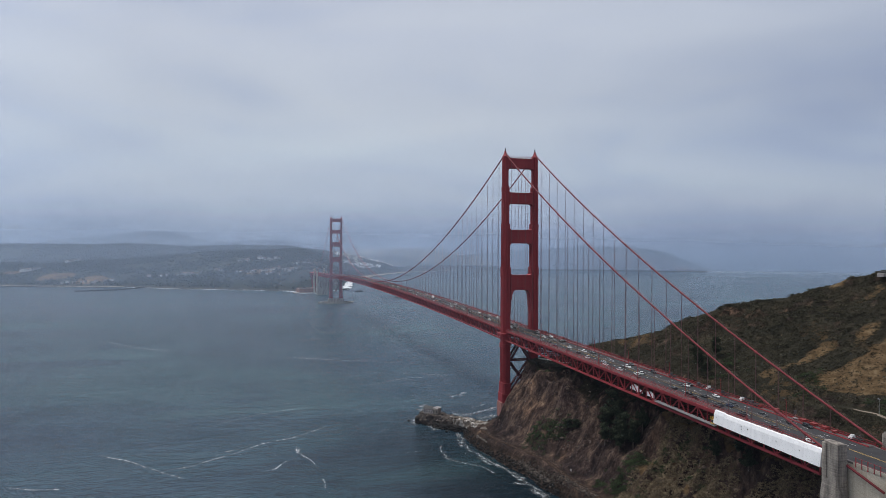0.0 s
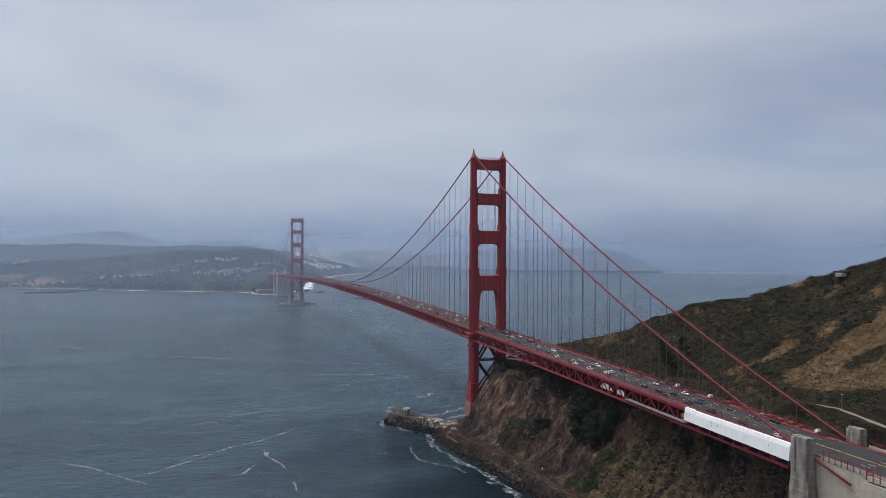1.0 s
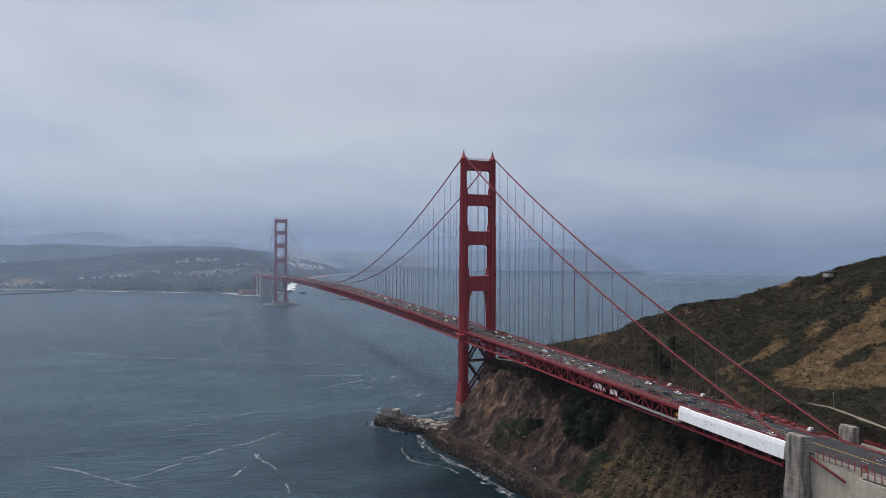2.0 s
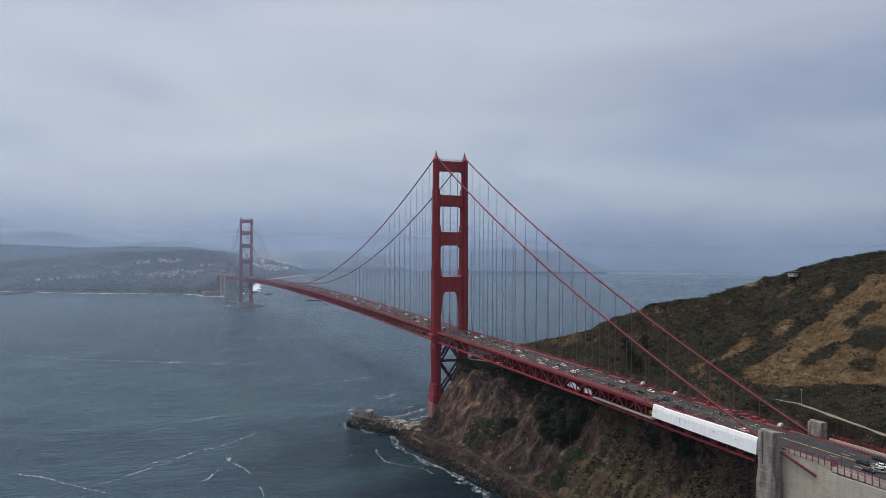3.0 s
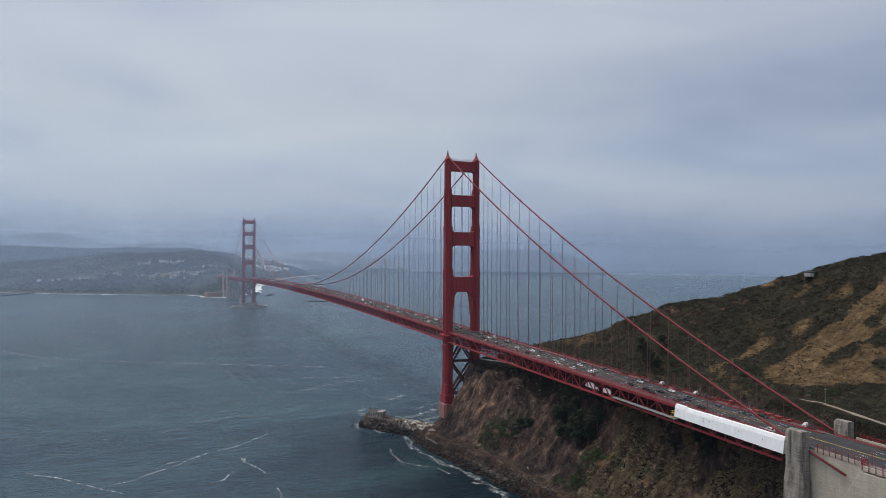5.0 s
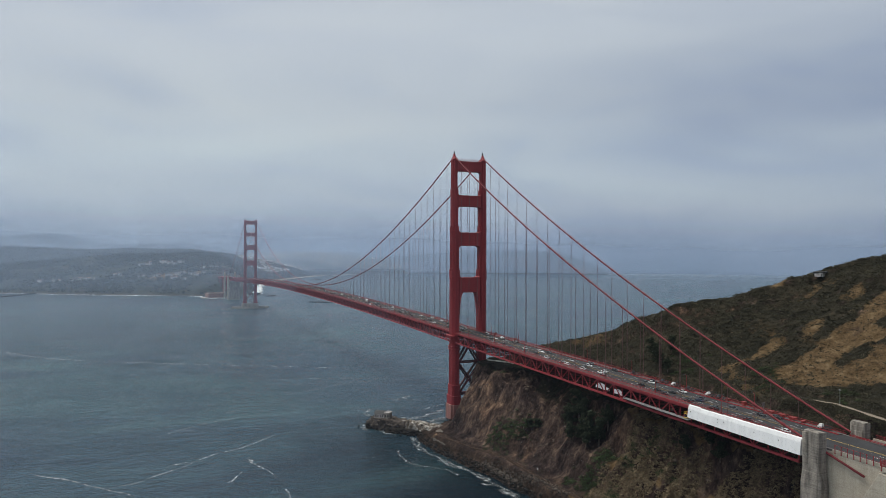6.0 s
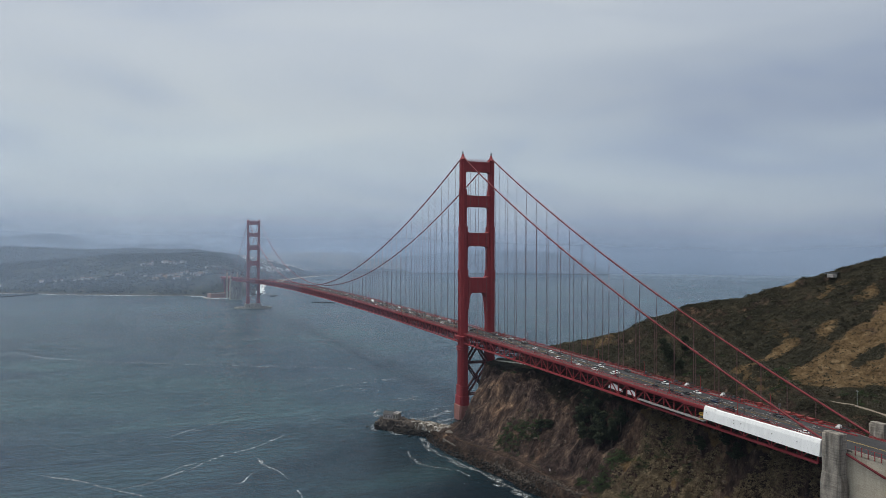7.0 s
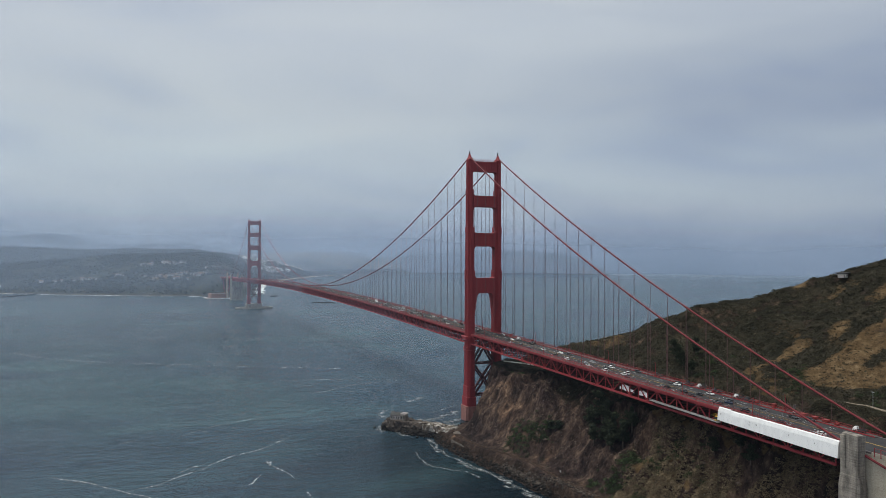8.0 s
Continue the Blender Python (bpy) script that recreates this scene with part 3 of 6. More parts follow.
tagged(hang("headland_ground", hill_me, HILL, smooth=True), "steep brown coastal headland with dry grass and scrub above the sea", "hillside", kind="structure")

# ---------------------------------------------------------------- sea
bm = bmesh.new()
bmesh.ops.create_circle(bm, cap_ends=True, radius=6500, segments=96)
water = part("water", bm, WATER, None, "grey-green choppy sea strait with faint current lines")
tagged(water, category="sea", kind="structure")


# ---------------------------------------------------------------- the far shore
COAST_X = (-3200, -1086, -700, -574, -499, -328, -78, -20, 40, 90, 160, 250, 373, 700, 1100, 1400, 2000, 2600, 2760)
COAST_Y = (2500, 2315, 2190, 2130, 2060, 1965, 1830, 1770, 1775, 1900, 2300, 2720, 3050, 3600, 3890, 3800, 3520, 3130, 3030)
TOP_X, TOP_Z = (-3200, -1000, 0, 100, 250, 500, 1100, 1400, 2000, 2300, 2550, 2740), (150, 152, 156, 142, 120, 122, 132, 96, 60, 60, 60, 60)
DEEP_X, DEEP_M = (-3200, 0, 100, 250, 700, 1100, 1400, 2700), (1150, 1150, 1000, 800, 520, 280, 220, 180)


def far_z(x, y):
    x, y = np.asarray(x, float), np.asarray(y, float)
    wob = fbm(x, y, 300, 4, 61) - 0.5
    d = y - np.interp(x, COAST_X, COAST_Y) - wob * 40
    u = d / np.interp(x, DEEP_X, DEEP_M)
    p = np.interp(u, (-0.1, 0, 0.012, 0.05, 0.12, 0.2, 0.45, 0.75, 1.0, 1.5), (-0.1, -0.02, 0.04, 0.1, 0.25, 0.34, 0.55, 0.85, 1.0, 0.95))
    z = np.interp(x, TOP_X, TOP_Z) * p - 110 * smooth(x, 1280, 1560)
    return z + smooth(z, 14, 50) * ((fbm(x, y, 420, 4, 71) - 0.5) * 34 + (fbm(x, y, 40, 3, 81) - 0.4) * 9)


fx, fy = np.meshgrid(np.arange(-3200, 2800, 16.0), np.arange(1700, 4700, 16.0), indexing="ij")
fz = far_z(fx, fy)
def meadow(x, y):
    """Open ground among the far woods."""
    m = np.zeros_like(np.asarray(x, float))
    for mx, my, mr in ((30, 2300, 80), (70, 2400, 70), (-60, 2080, 60), (-930, 2380, 110), (-760, 2280, 90), (-420, 2230, 60), (-150, 2110, 70), (-1100, 2480, 80)):
        m = np.maximum(m, np.exp(-((x - mx) ** 2 + ((y - my) * 1.6) ** 2) / mr ** 2))
    return m


fcov = np.clip(1.1 + (fbm(fx, fy, 260, 4, 91) - 0.42) * 2.4 - 1.1 * meadow(fx, fy), 0, 1)
far_me = mesh_np("far_shore", np.stack([fx, fy, fz], -1).reshape(-1, 3), grid_faces(*fx.shape), fcov)
tagged(hang("far_shore_ground", far_me, FARHILL, smooth=True), "low wooded far shore rising behind the strait", "coast", kind="structure")

# distant ridge at the edge of sight, laid out by bearing from the strait
RIDGE_AZ, RIDGE_Z = (-30, -17, -13.3, -10, -6.8, -5.6, -4.4, -1.5, 1.9, 2.7, 5, 9, 20), (120, 150, 200, 226, 250, 236, 196, 188, 206, 190, 164, 140, 100)
az, rr = np.meshgrid(np.radians(np.arange(-30, 20, 0.1)), np.linspace(4870, 4990, 12), indexing="ij")
rx, ry = -245 + rr * np.sin(az), -556 + rr * np.cos(az)
rz = np.interp(np.degrees(az) - 1.1, RIDGE_AZ, RIDGE_Z) + (fbm(rx, ry, 300, 4, 101) - 0.5) * 18 + (fbm(rx, ry, 60, 3, 105) - 0.5) * 16
rz = rz * smooth(rr, 4850, 4960)
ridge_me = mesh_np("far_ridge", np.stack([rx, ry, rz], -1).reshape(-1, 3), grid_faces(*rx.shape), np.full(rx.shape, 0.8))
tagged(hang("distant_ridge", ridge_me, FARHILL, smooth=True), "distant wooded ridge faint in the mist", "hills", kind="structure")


# last headland where the strait opens to the ocean
CAPE_AZ, CAPE_Z = (13, 16, 20, 24, 26, 30, 32.5, 34, 35, 36, 36.6), (82, 104, 129, 151, 158, 158, 150, 121, 81, 42, 22)
az, uu = np.meshgrid(np.radians(np.arange(13, 36.8, 0.1)), np.linspace(0, 1, 14), indexing="ij")
rr = 4880 + 110 * uu
cx, cy = -250 + rr * np.sin(az), -556 + rr * np.cos(az)
cz = (np.interp(np.degrees(az), CAPE_AZ, CAPE_Z) + (fbm(cx, cy, 420, 4, 131) - 0.5) * 30) * np.interp(uu, (0, 0.08, 0.3, 1), (-0.02, 0.3, 0.62, 1.0))
cape_me = mesh_np("ocean_cape", np.stack([cx, cy, cz], -1).reshape(-1, 3), grid_faces(*cx.shape), np.full(cx.shape, 1.2))
tagged(hang("ocean_cape", cape_me, FARHILL, smooth=True), "last wooded headland faint in the mist at the ocean", "headland", kind="structure")


# ---------------------------------------------------------------- sea mist
def mist_sheet(dist, dense, top):
    """A thin upright layer of mist round the strait, thinner towards the open ocean."""
    zs = np.array([0.5, 8, 18, 30, 45, 70, 110, 160, 220, 290, 370, 470, 600]) * top
    turn, zz = np.meshgrid(np.radians(np.arange(-42, 84, 2.0)), zs, indexing="ij")
    px, py = -255 + dist * np.sin(turn), -555 + dist * np.cos(turn)
    dens = dense * smooth(zz, -4, 50 if dist < 4500 else 16) * (1 - smooth(zz, 160 * top, 600 * top))
    dens = dens * (1.2 - (0.8 if dist < 3000 else 0.35 if dist < 4500 else 0.55) * smooth(turn, radians(5), radians(42)))
    me = mesh_np("sea_mist", np.stack([px, py, zz], -1).reshape(-1, 3), grid_faces(*zz.shape), dens)
    return tagged(hang("sea_mist", me, MIST, smooth=True), "thin grey-blue sea mist over the strait", "mist", kind="stuff")


for dist, dense, top in ((245, 0.026, 1.0), (760, 0.045, 1.0), (1230, 0.1, 1.1), (1720, 0.115, 1.2), (2450, 0.19, 0.9), (3400, 0.24, 0.8), (4200, 0.34, 0.62), (4830, 0.68, 0.62)):
    mist_sheet(dist, dense, top)


# ---------------------------------------------------------------- the bridge: lines
CABLE_X, PANEL, NORTH_END, SOUTH_END = 13.7, 7.62, -343.0, 1623.0


def road_z(y):
    if y < 0:
        return 73.8 - 8.3 * (min(-y, 343) / 343) ** 1.08 - max(-y - 343, 0) * 0.018
    if y <= 1280:
        return 73.8 + 9.4 * (1 - ((y - 640) / 640) ** 2)
    return 73.8 - (y - 1280) * 0.022


def cable_z(y):
    if y < 0:
        u = -y / 343
        return 225.0 + (67.8 - 225.0) * u - 4 * 9.5 * u * (1 - u)
    if y <= 1280:
        return 87.5 + (225.0 - 87.5) * ((y - 640) / 640) ** 2
    u = (y - 1280) / 343
    return 225.0 + (67.8 - 225.0) * u - 4 * 9.5 * u * (1 - u)


def sweep(name, outline, y0, y1, step, mat, parent, label=""):
    """A closed outline of (x, height over the road) drawn along the road."""
    bm = bmesh.new()
    n = max(2, int(abs(y1 - y0) / step) + 1)
    rings = []
    for i in range(n):
        y = y0 + (y1 - y0) * i / (n - 1)
        rings.append([bm.verts.new((x, y, road_z(y) + h)) for x, h in outline])
    m = len(outline)
    for a, b in zip(rings, rings[1:]):
        for k in range(m):
            bm.faces.new((a[k], a[(k + 1) % m], b[(k + 1) % m], b[k]))
    bm.faces.new(rings[0][::-1])
    bm.faces.new(rings[-1])
    bmesh.ops.recalc_face_normals(bm, faces=bm.faces)
    return part(name, bm, mat, parent, label)


def rect(x0, x1, h0, h1):
    return [(x0, h0), (x1, h0), (x1, h1), (x0, h1)]


# ---------------------------------------------------------------- towers
#         z0     z1    outer  inner  length along the bridge
LEG = [(12.5, 20.0, 17.3, 8.8, 13.4), (20.0, 29.0, 16.7, 9.3, 12.0), (29.0, 63.0, 16.1, 9.6, 10.8), (63.0, 120.0, 16.0, 9.7, 10.4),
       (120.0, 127.5, 16.25, 9.5, 10.4), (127.5, 160.0, 15.9, 10.2, 9.2), (160.0, 165.0, 16.1, 10.1, 9.2), (165.0, 192.0, 15.75, 10.9, 7.8),
       (192.0, 197.0, 15.9, 10.8, 7.8), (197.0, 222.5, 15.6, 11.6, 6.4)]


def notched(x0, x1, l, a, b):
    """A leg's outline: a rectangle with stepped corners."""
    y = l / 2
    left = [(x0 + 2 * a, y - b), (x0 + a, y - b), (x0 + a, y - 2 * b), (x0, y - 2 * b), (x0, -y + 2 * b), (x0 + a, -y + 2 * b), (x0 + a, -y + b), (x0 + 2 * a, -y + b)]
    right = [(x0 + 2 * a, -y), (x1 - 2 * a, -y), (x1 - 2 * a, -y + b), (x1 - a, -y + b), (x1 - a, -y + 2 * b), (x1, -y + 2 * b),
             (x1, y - 2 * b), (x1 - a, y - 2 * b), (x1 - a, y - b), (x1 - 2 * a, y - b), (x1 - 2 * a, y), (x0 + 2 * a, y)]
    return right + left


def tower_section(side, z0, z1, xo, xi, l, ribs):
    """One length of a leg, with the collar where it steps in and ribs down its faces."""
    bm = bmesh.new()
    x0, x1 = (xi, xo) if side > 0 else (-xo, -xi)
    prism(bm, notched(x0, x1, l, 0.55, 0.85), z0, z1)
    prism(bm, notched(x0 - 0.12, x1 + 0.12, l + 0.24, 0.5, 0.8), z1 - 0.5, z1 + 0.003)
    if ribs:
        for k in (-0.22, 0.0, 0.22):
            c = side * (xo + xi) / 2 + k * (xo - xi)
            box(bm, c - 0.3, c + 0.3, -l / 2 - 0.34, l / 2 + 0.34, z0 + 0.4, z1 - 0.6)
            box(bm, x0 - 0.34, x1 + 0.34, k * l * 1.05 - 0.4, k * l * 1.05 + 0.4, z0 + 0.4, z1 - 0.6)
    bmesh.ops.recalc_face_normals(bm, faces=bm.faces)
    return bm


def portal(z0, z1, half, thick, top_r, drop, drop_w):
    """A cross strut between the legs with rounded haunches, fluted on both faces."""
    bm = bmesh.new()
    pts = []
    # underside: from one leg round to the other
    steps = 6
    for s in (-1, 1):
        arc = []
        if drop > 6:
            for dz, dx in ((drop, 0.25), (drop * 0.72, 0.25), (drop * 0.72, 0.7), (drop * 0.45, 0.7), (drop * 0.45, 1.2), (drop * 0.22, 1.5), (drop * 0.08, drop_w * 0.7), (0, drop_w)):
                arc.append((s * (half - dx), z0 - dz))
        else:
            for k in range(steps + 1):
                a = k / steps * math.pi / 2
                arc.append((s * (half - drop_w + drop_w * math.cos(a)), z0 - drop + drop * math.sin(a)))
        pts += arc if s < 0 else arc[::-1]
    for s in (1, -1):
        arc = [(s * (half - top_r + top_r * math.cos(k / steps * math.pi / 2)), z1 + top_r - top_r * math.sin(k / steps * math.pi / 2)) for k in range(steps + 1)]
        pts += arc if s > 0 else arc[::-1]
    lo = [bm.verts.new((x, -thick / 2, z)) for x, z in pts]
    hi = [bm.verts.new((x, thick / 2, z)) for x, z in pts]
    n = len(pts)
    bm.faces.new(lo)
    bm.faces.new(hi[::-1])
    for i in range(n):
        bm.faces.new((lo[i], hi[i], hi[(i + 1) % n], lo[(i + 1) % n]))
    bmesh.ops.recalc_face_normals(bm, faces=bm.faces)
    return bm


def bridge_tower(y, on_shore):
    t = thing("bridge_tower", "tall orange-red painted steel bridge tower with four stepped portal struts", "bridge tower", "suspension bridge towers", at=pose(0, y, 0))
    for s in (-1, 1):
        for i, sec in enumerate(LEG):
            leg = part("leg_section", tower_section(s, *sec, i > 1), ORANGE, t)
        bm = bmesh.new()       # saddle housing and its beacon
        rings = []
        for z, hx, hy in ((222.4, 2.05, 3.4), (223.1, 1.85, 3.1), (224.0, 1.4, 2.3), (225.0, 1.05, 1.6), (226.2, 0.8, 1.1), (227.4, 0.62, 0.8)):
            rings.append([bm.verts.new((s * 13.6 + cx * hx, cy * hy, z)) for cx, cy in ((-1, -0.7), (-0.7, -1), (0.7, -1), (1, -0.7), (1, 0.7), (0.7, 1), (-0.7, 1), (-1, 0.7))])
        for a, b in zip(rings, rings[1:]):
            for k in range(8):
                bm.faces.new((a[k], a[(k + 1) % 8], b[(k + 1) % 8], b[k]))
        bm.faces.new(rings[0][::-1])
        bm.faces.new(rings[-1])
        part("saddle_housing", bm, ORANGE, leg)
        bm = bmesh.new()
        tube(bm, [(s * 13.6, 0, 227.2), (s * 13.6, 0, 228.2), (s * 13.6, 0, 229.3), (s * 13.6, 0, 229.9)], [0.35, 0.6, 0.55, 0.15])
        part("beacon", bm, ROOFG, leg, "dark aircraft beacon")
        bm = bmesh.new()       # gallery round the leg at the deck
        x0, x1 = sorted((s * 8.2, s * 18.6))
        prism(bm, notched(x0, x1, 15.5, 0.9, 1.2), 70.5, 71.4)
        prism(bm, notched(x0 + 0.5, x1 - 0.5, 13.5, 0.9, 1.2), 68.6, 70.5)
        for z in (72.0, 72.6):
            box(bm, s * 18.4 - 0.06, s * 18.4 + 0.06, -6, 6, z, z + 0.1)
        for z in (59.0, 61.2):
            prism(bm, notched(min(s * 8.9, s * 17.0), max(s * 8.9, s * 17.0), 12.4, 0.7, 0.9), z, z + 0.8)
        part("leg_gallery", bm, ORANGE, leg)
    for z0, z1, half, thick, tr, dr, dw in ((212.4, 221.2, 11.7, 5.0, 2.6, 2.4, 2.4), (182.0, 191.7, 11.0, 6.0, 2.0, 2.6, 2.6),
                                            (148.1, 159.7, 10.3, 7.0, 2.2, 2.8, 2.8), (108.0, 121.0, 9.8, 8.2, 2.4, 19.0, 3.6)):
        strut = part("portal_strut", portal(z0, z1, half, thick, tr, dr, dw), ORANGE, t)
        w = half * 2 - 2.4
        for i in range(13):
            x = -w / 2 + w * (i + 0.5) / 13
            bm = bmesh.new()
            box(bm, x - 0.28, x + 0.28, -thick / 2 - 0.22, thick / 2 + 0.22, z0 + 1.6, z1 - 1.6)
            part("flute", bm, ORANGE, strut)
        for z in (z0 + 0.9, z1 - 0.9):
            bm = bmesh.new()
            box(bm, -half + 0.6, half - 0.6, -thick / 2 - 0.3, thick / 2 + 0.3, z - 0.35, z + 0.35)
            part("strut_band", bm, ORANGE, strut)
    bm = bmesh.new()           # rail along the top strut
    for yy in (-2.3, 2.3):
        for x in np.linspace(-10.5, 10.5, 15):
            box(bm, x - 0.07, x + 0.07, yy - 0.07, yy + 0.07, 221.6, 223.1)
        for z in (222.3, 223.0):
            box(bm, -10.8, 10.8, yy - 0.06, yy + 0.06, z, z + 0.12)
    part("top_railing", bm, ORANGE, t)
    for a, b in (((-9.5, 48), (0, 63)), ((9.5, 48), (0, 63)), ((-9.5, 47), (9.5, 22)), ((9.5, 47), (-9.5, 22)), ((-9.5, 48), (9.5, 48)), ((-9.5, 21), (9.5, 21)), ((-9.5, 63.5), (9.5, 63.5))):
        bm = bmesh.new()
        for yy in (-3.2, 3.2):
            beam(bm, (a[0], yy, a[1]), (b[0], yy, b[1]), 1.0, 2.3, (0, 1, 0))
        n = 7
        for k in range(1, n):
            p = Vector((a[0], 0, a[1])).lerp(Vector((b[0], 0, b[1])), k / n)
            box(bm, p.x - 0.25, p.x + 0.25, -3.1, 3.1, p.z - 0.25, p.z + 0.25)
        part("cross_brace", bm, ORANGE_SHADED, t)
    if not on_shore:
        bm = bmesh.new()
        prism(bm, [(21 * math.cos(k * math.tau / 28), 11 * math.sin(k * math.tau / 28)) for k in range(28)], -4, 12.6)
        part("pier_base", bm, CONCRETE, t, "grey concrete pier block")
        bm = bmesh.new()
        ring = lambda r, z: [bm.verts.new((r * 1.32 * math.cos(k * math.tau / 40), r * 0.72 * math.sin(k * math.tau / 40), z)) for k in range(40)]
        rings = [ring(35, -5), ring(35, 3.6), ring(31, 3.6), ring(31, -5)]
        for a, b in zip(rings, rings[1:]):
            for k in range(40):
                bm.faces.new((a[k], a[(k + 1) % 40], b[(k + 1) % 40], b[k]))
        bmesh.ops.recalc_face_normals(bm, faces=bm.faces)
        part("pier_fender", bm, CONCRETE, t, "low oval concrete fender wall")
    else:
        for s in (-1, 1):
            bm = bmesh.new()
            prism(bm, notched(min(s * 8.2, s * 18.2), max(s * 8.2, s * 18.2), 14.8, 0.8, 1.0), -5, 12.55)
            part("pier_base", bm, FOOTING, t, "red-brown concrete pier footing")
    return t


bridge_tower(0.0, True)
bridge_tower(1280.0, False)

# ---------------------------------------------------------------- cables
for s in (-1, 1):
    cab = thing("main_cable", "thick orange-red main suspension cable with clamp bands and hanger ropes", "bridge cable", "main cables", at=pose(s * CABLE_X, 0, 0))
    ys = [-371.0, NORTH_END] + [NORTH_END + (343 / 40) * k for k in range(1, 40)] + [0.0] + [1280 / 110 * k for k in range(1, 110)] + [1280.0] + [1280 + 343 / 30 * k for k in range(1, 31)]
    bm = bmesh.new()
    tube(bm, [(0, y, 58.9 if y < -360 else cable_z(y)) for y in ys], 0.48, 10)
    part("cable", bm, CABLE, cab, smooth=True)
    bm = bmesh.new()
    for dx in (-0.55, 0.55):
        tube(bm, [(dx, y, cable_z(y) + 1.3) for y in ys[1:]], 0.02, 4)
    part("hand_ropes", bm, ROPE, cab)
    far_bm = bmesh.new()
    for k in range(-22, 107):
        y = k * 15.24
        if abs(y) < 4 or abs(y - 1280) < 6 or y > 1610:
            continue
        zc, zd = cable_z(y), road_z(y) - 0.2
        if zc - zd < 0.8:
            continue
        bm = bmesh.new() if y < 900 else far_bm
        d = Vector((0, 1, (cable_z(y + 1) - cable_z(y - 1)) / 2)).normalized()
        p = Vector((0, y, zc))
        if y < 900:
            tube(bm, [p - d * 0.8, p + d * 0.8], 0.64, 8)
            part("cable_band", bm, CABLE, cab)
            bm = bmesh.new()
        for dx in (-0.17, 0.17):
            for dy in (-0.12, 0.12):
                box(bm, dx - 0.029, dx + 0.029, y + dy - 0.029, y + dy + 0.029, zd, zc)
        if y < 900:
            part("suspender", bm, ROPE, cab)
    tagged(part("suspender_ropes", far_bm, ROPE, cab), kind="stuff")

# ---------------------------------------------------------------- deck
deck = thing("bridge_deck", "six-lane asphalt suspension bridge deck carried by orange-red steel trusses", "bridge deck", kind="structure")
sweep("road_slab", rect(-9.6, 9.6, -0.6, 0.0), -343, SOUTH_END, 12, ASPHALT, deck, "dark grey asphalt carriageway")
for s in (-1, 1):
    sweep("sidewalk", rect(*sorted((s * 9.75, s * 13.2)), -0.5, 0.22), -343, SOUTH_END, 12, WALK, deck, "dark worn footway")
    sweep("kerb", rect(*sorted((s * 9.45, s * 9.8)), -0.2, 0.5), -343, SOUTH_END, 12, ORANGE, deck)
    sweep("top_chord", rect(*sorted((s * 13.25, s * 14.15)), -1.4, -0.15), -343, SOUTH_END, 12, ORANGE, deck)
    sweep("fascia_beam", rect(*sorted((s * 14.15, s * 14.55)), -0.55, 0.35), -343, SOUTH_END, 12, ORANGE, deck)
    sweep("bottom_chord", rect(*sorted((s * 13.25, s * 14.15)), -9.0, -7.9), -343, SOUTH_END, 12, ORANGE, deck)
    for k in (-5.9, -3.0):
        sweep("stringer", rect(s * 6 + k * 0.6, s * 6 + k * 0.6 + 0.5, -1.9, -0.62), -343, SOUTH_END, 24, ORANGE_SHADED, deck)


def web_post(bm, y=0.0, z=0.0, x=0.0):
    box(bm, x - 0.22, x + 0.22, y - 0.19, y + 0.19, z - 8.0, z - 1.3)


def web_diag(bm, up_first, y=0.0, z=0.0, x=0.0, rise=0.0):
    a, b = (z - 8.3, z - 0.9 + rise) if up_first else (z - 0.9, z - 8.3 + rise)
    beam(bm, (x, y, a), (x, y + PANEL, b), 0.42, 0.46, (1, 0, 0))


bm = bmesh.new()
web_post(bm)
post_me = bpy.data.meshes.new("truss_post")
bm.to_mesh(post_me)
diag_me = []
for first in (True, False):
    bm = bmesh.new()
    web_diag(bm, first)
    me = bpy.data.meshes.new("truss_diagonal")
    bm.to_mesh(me)
    diag_me.append(me)
rest = bmesh.new()
floor_bm = bmesh.new()
N0, N1 = -45, 213
for k in range(N0, N1):
    y = k * PANEL
    z = road_z(y)
    slope = road_z(y + PANEL) - z
    for s in (-1, 1):
        if s < 0 and y < 350:
            hang("truss_post", post_me, ORANGE, deck).location = (s * 13.7, y, z)
            ob = hang("truss_diagonal", diag_me[k % 2], ORANGE, deck)
            ob.location, ob.rotation_euler = (s * 13.7, y, z), (math.atan2(slope, PANEL), 0, 0)
        else:
            web_post(rest, y, z, s * 13.7)
            web_diag(rest, k % 2 == 0, y, z, s * 13.7, slope)
    beam(floor_bm, (-13.4, y, z - 1.9), (13.4, y, z - 1.9), 0.5, 2.2)
    beam(floor_bm, (-13.4, y, z - 8.4), (13.4, y, z - 8.4), 0.5, 0.7)
    for s in (-1, 1):
        beam(floor_bm, (s * 13.4, y, z - 8.4), (0, y + PANEL, z - 8.4), 0.4, 0.4)
tagged(part("truss_web", rest, ORANGE, deck), kind="stuff")
tagged(part("floor_framing", floor_bm, ORANGE_SHADED, deck), kind="stuff")

# lane marks
bm = bmesh.new()
for x in (-6.35, -3.2, 3.2, 6.35):
    y = -340.0
    while y < 1620:
        z = road_z(y) + 0.02
        z2 = road_z(y + 3.4) + 0.02
        vs = [bm.verts.new(p) for p in ((x - 0.09, y, z), (x + 0.09, y, z), (x + 0.09, y + 3.4, z2), (x - 0.09, y + 3.4, z2))]
        bm.faces.new(vs)
        y += 12.2
tagged(part("lane_dashes", bm, WHITE_LINE, deck), kind="stuff")
sweep("median_barrier", rect(-0.16, 0.16, 0.0, 0.75), -342.9, SOUTH_END, 12, PALE, deck, "low pale movable median barrier")
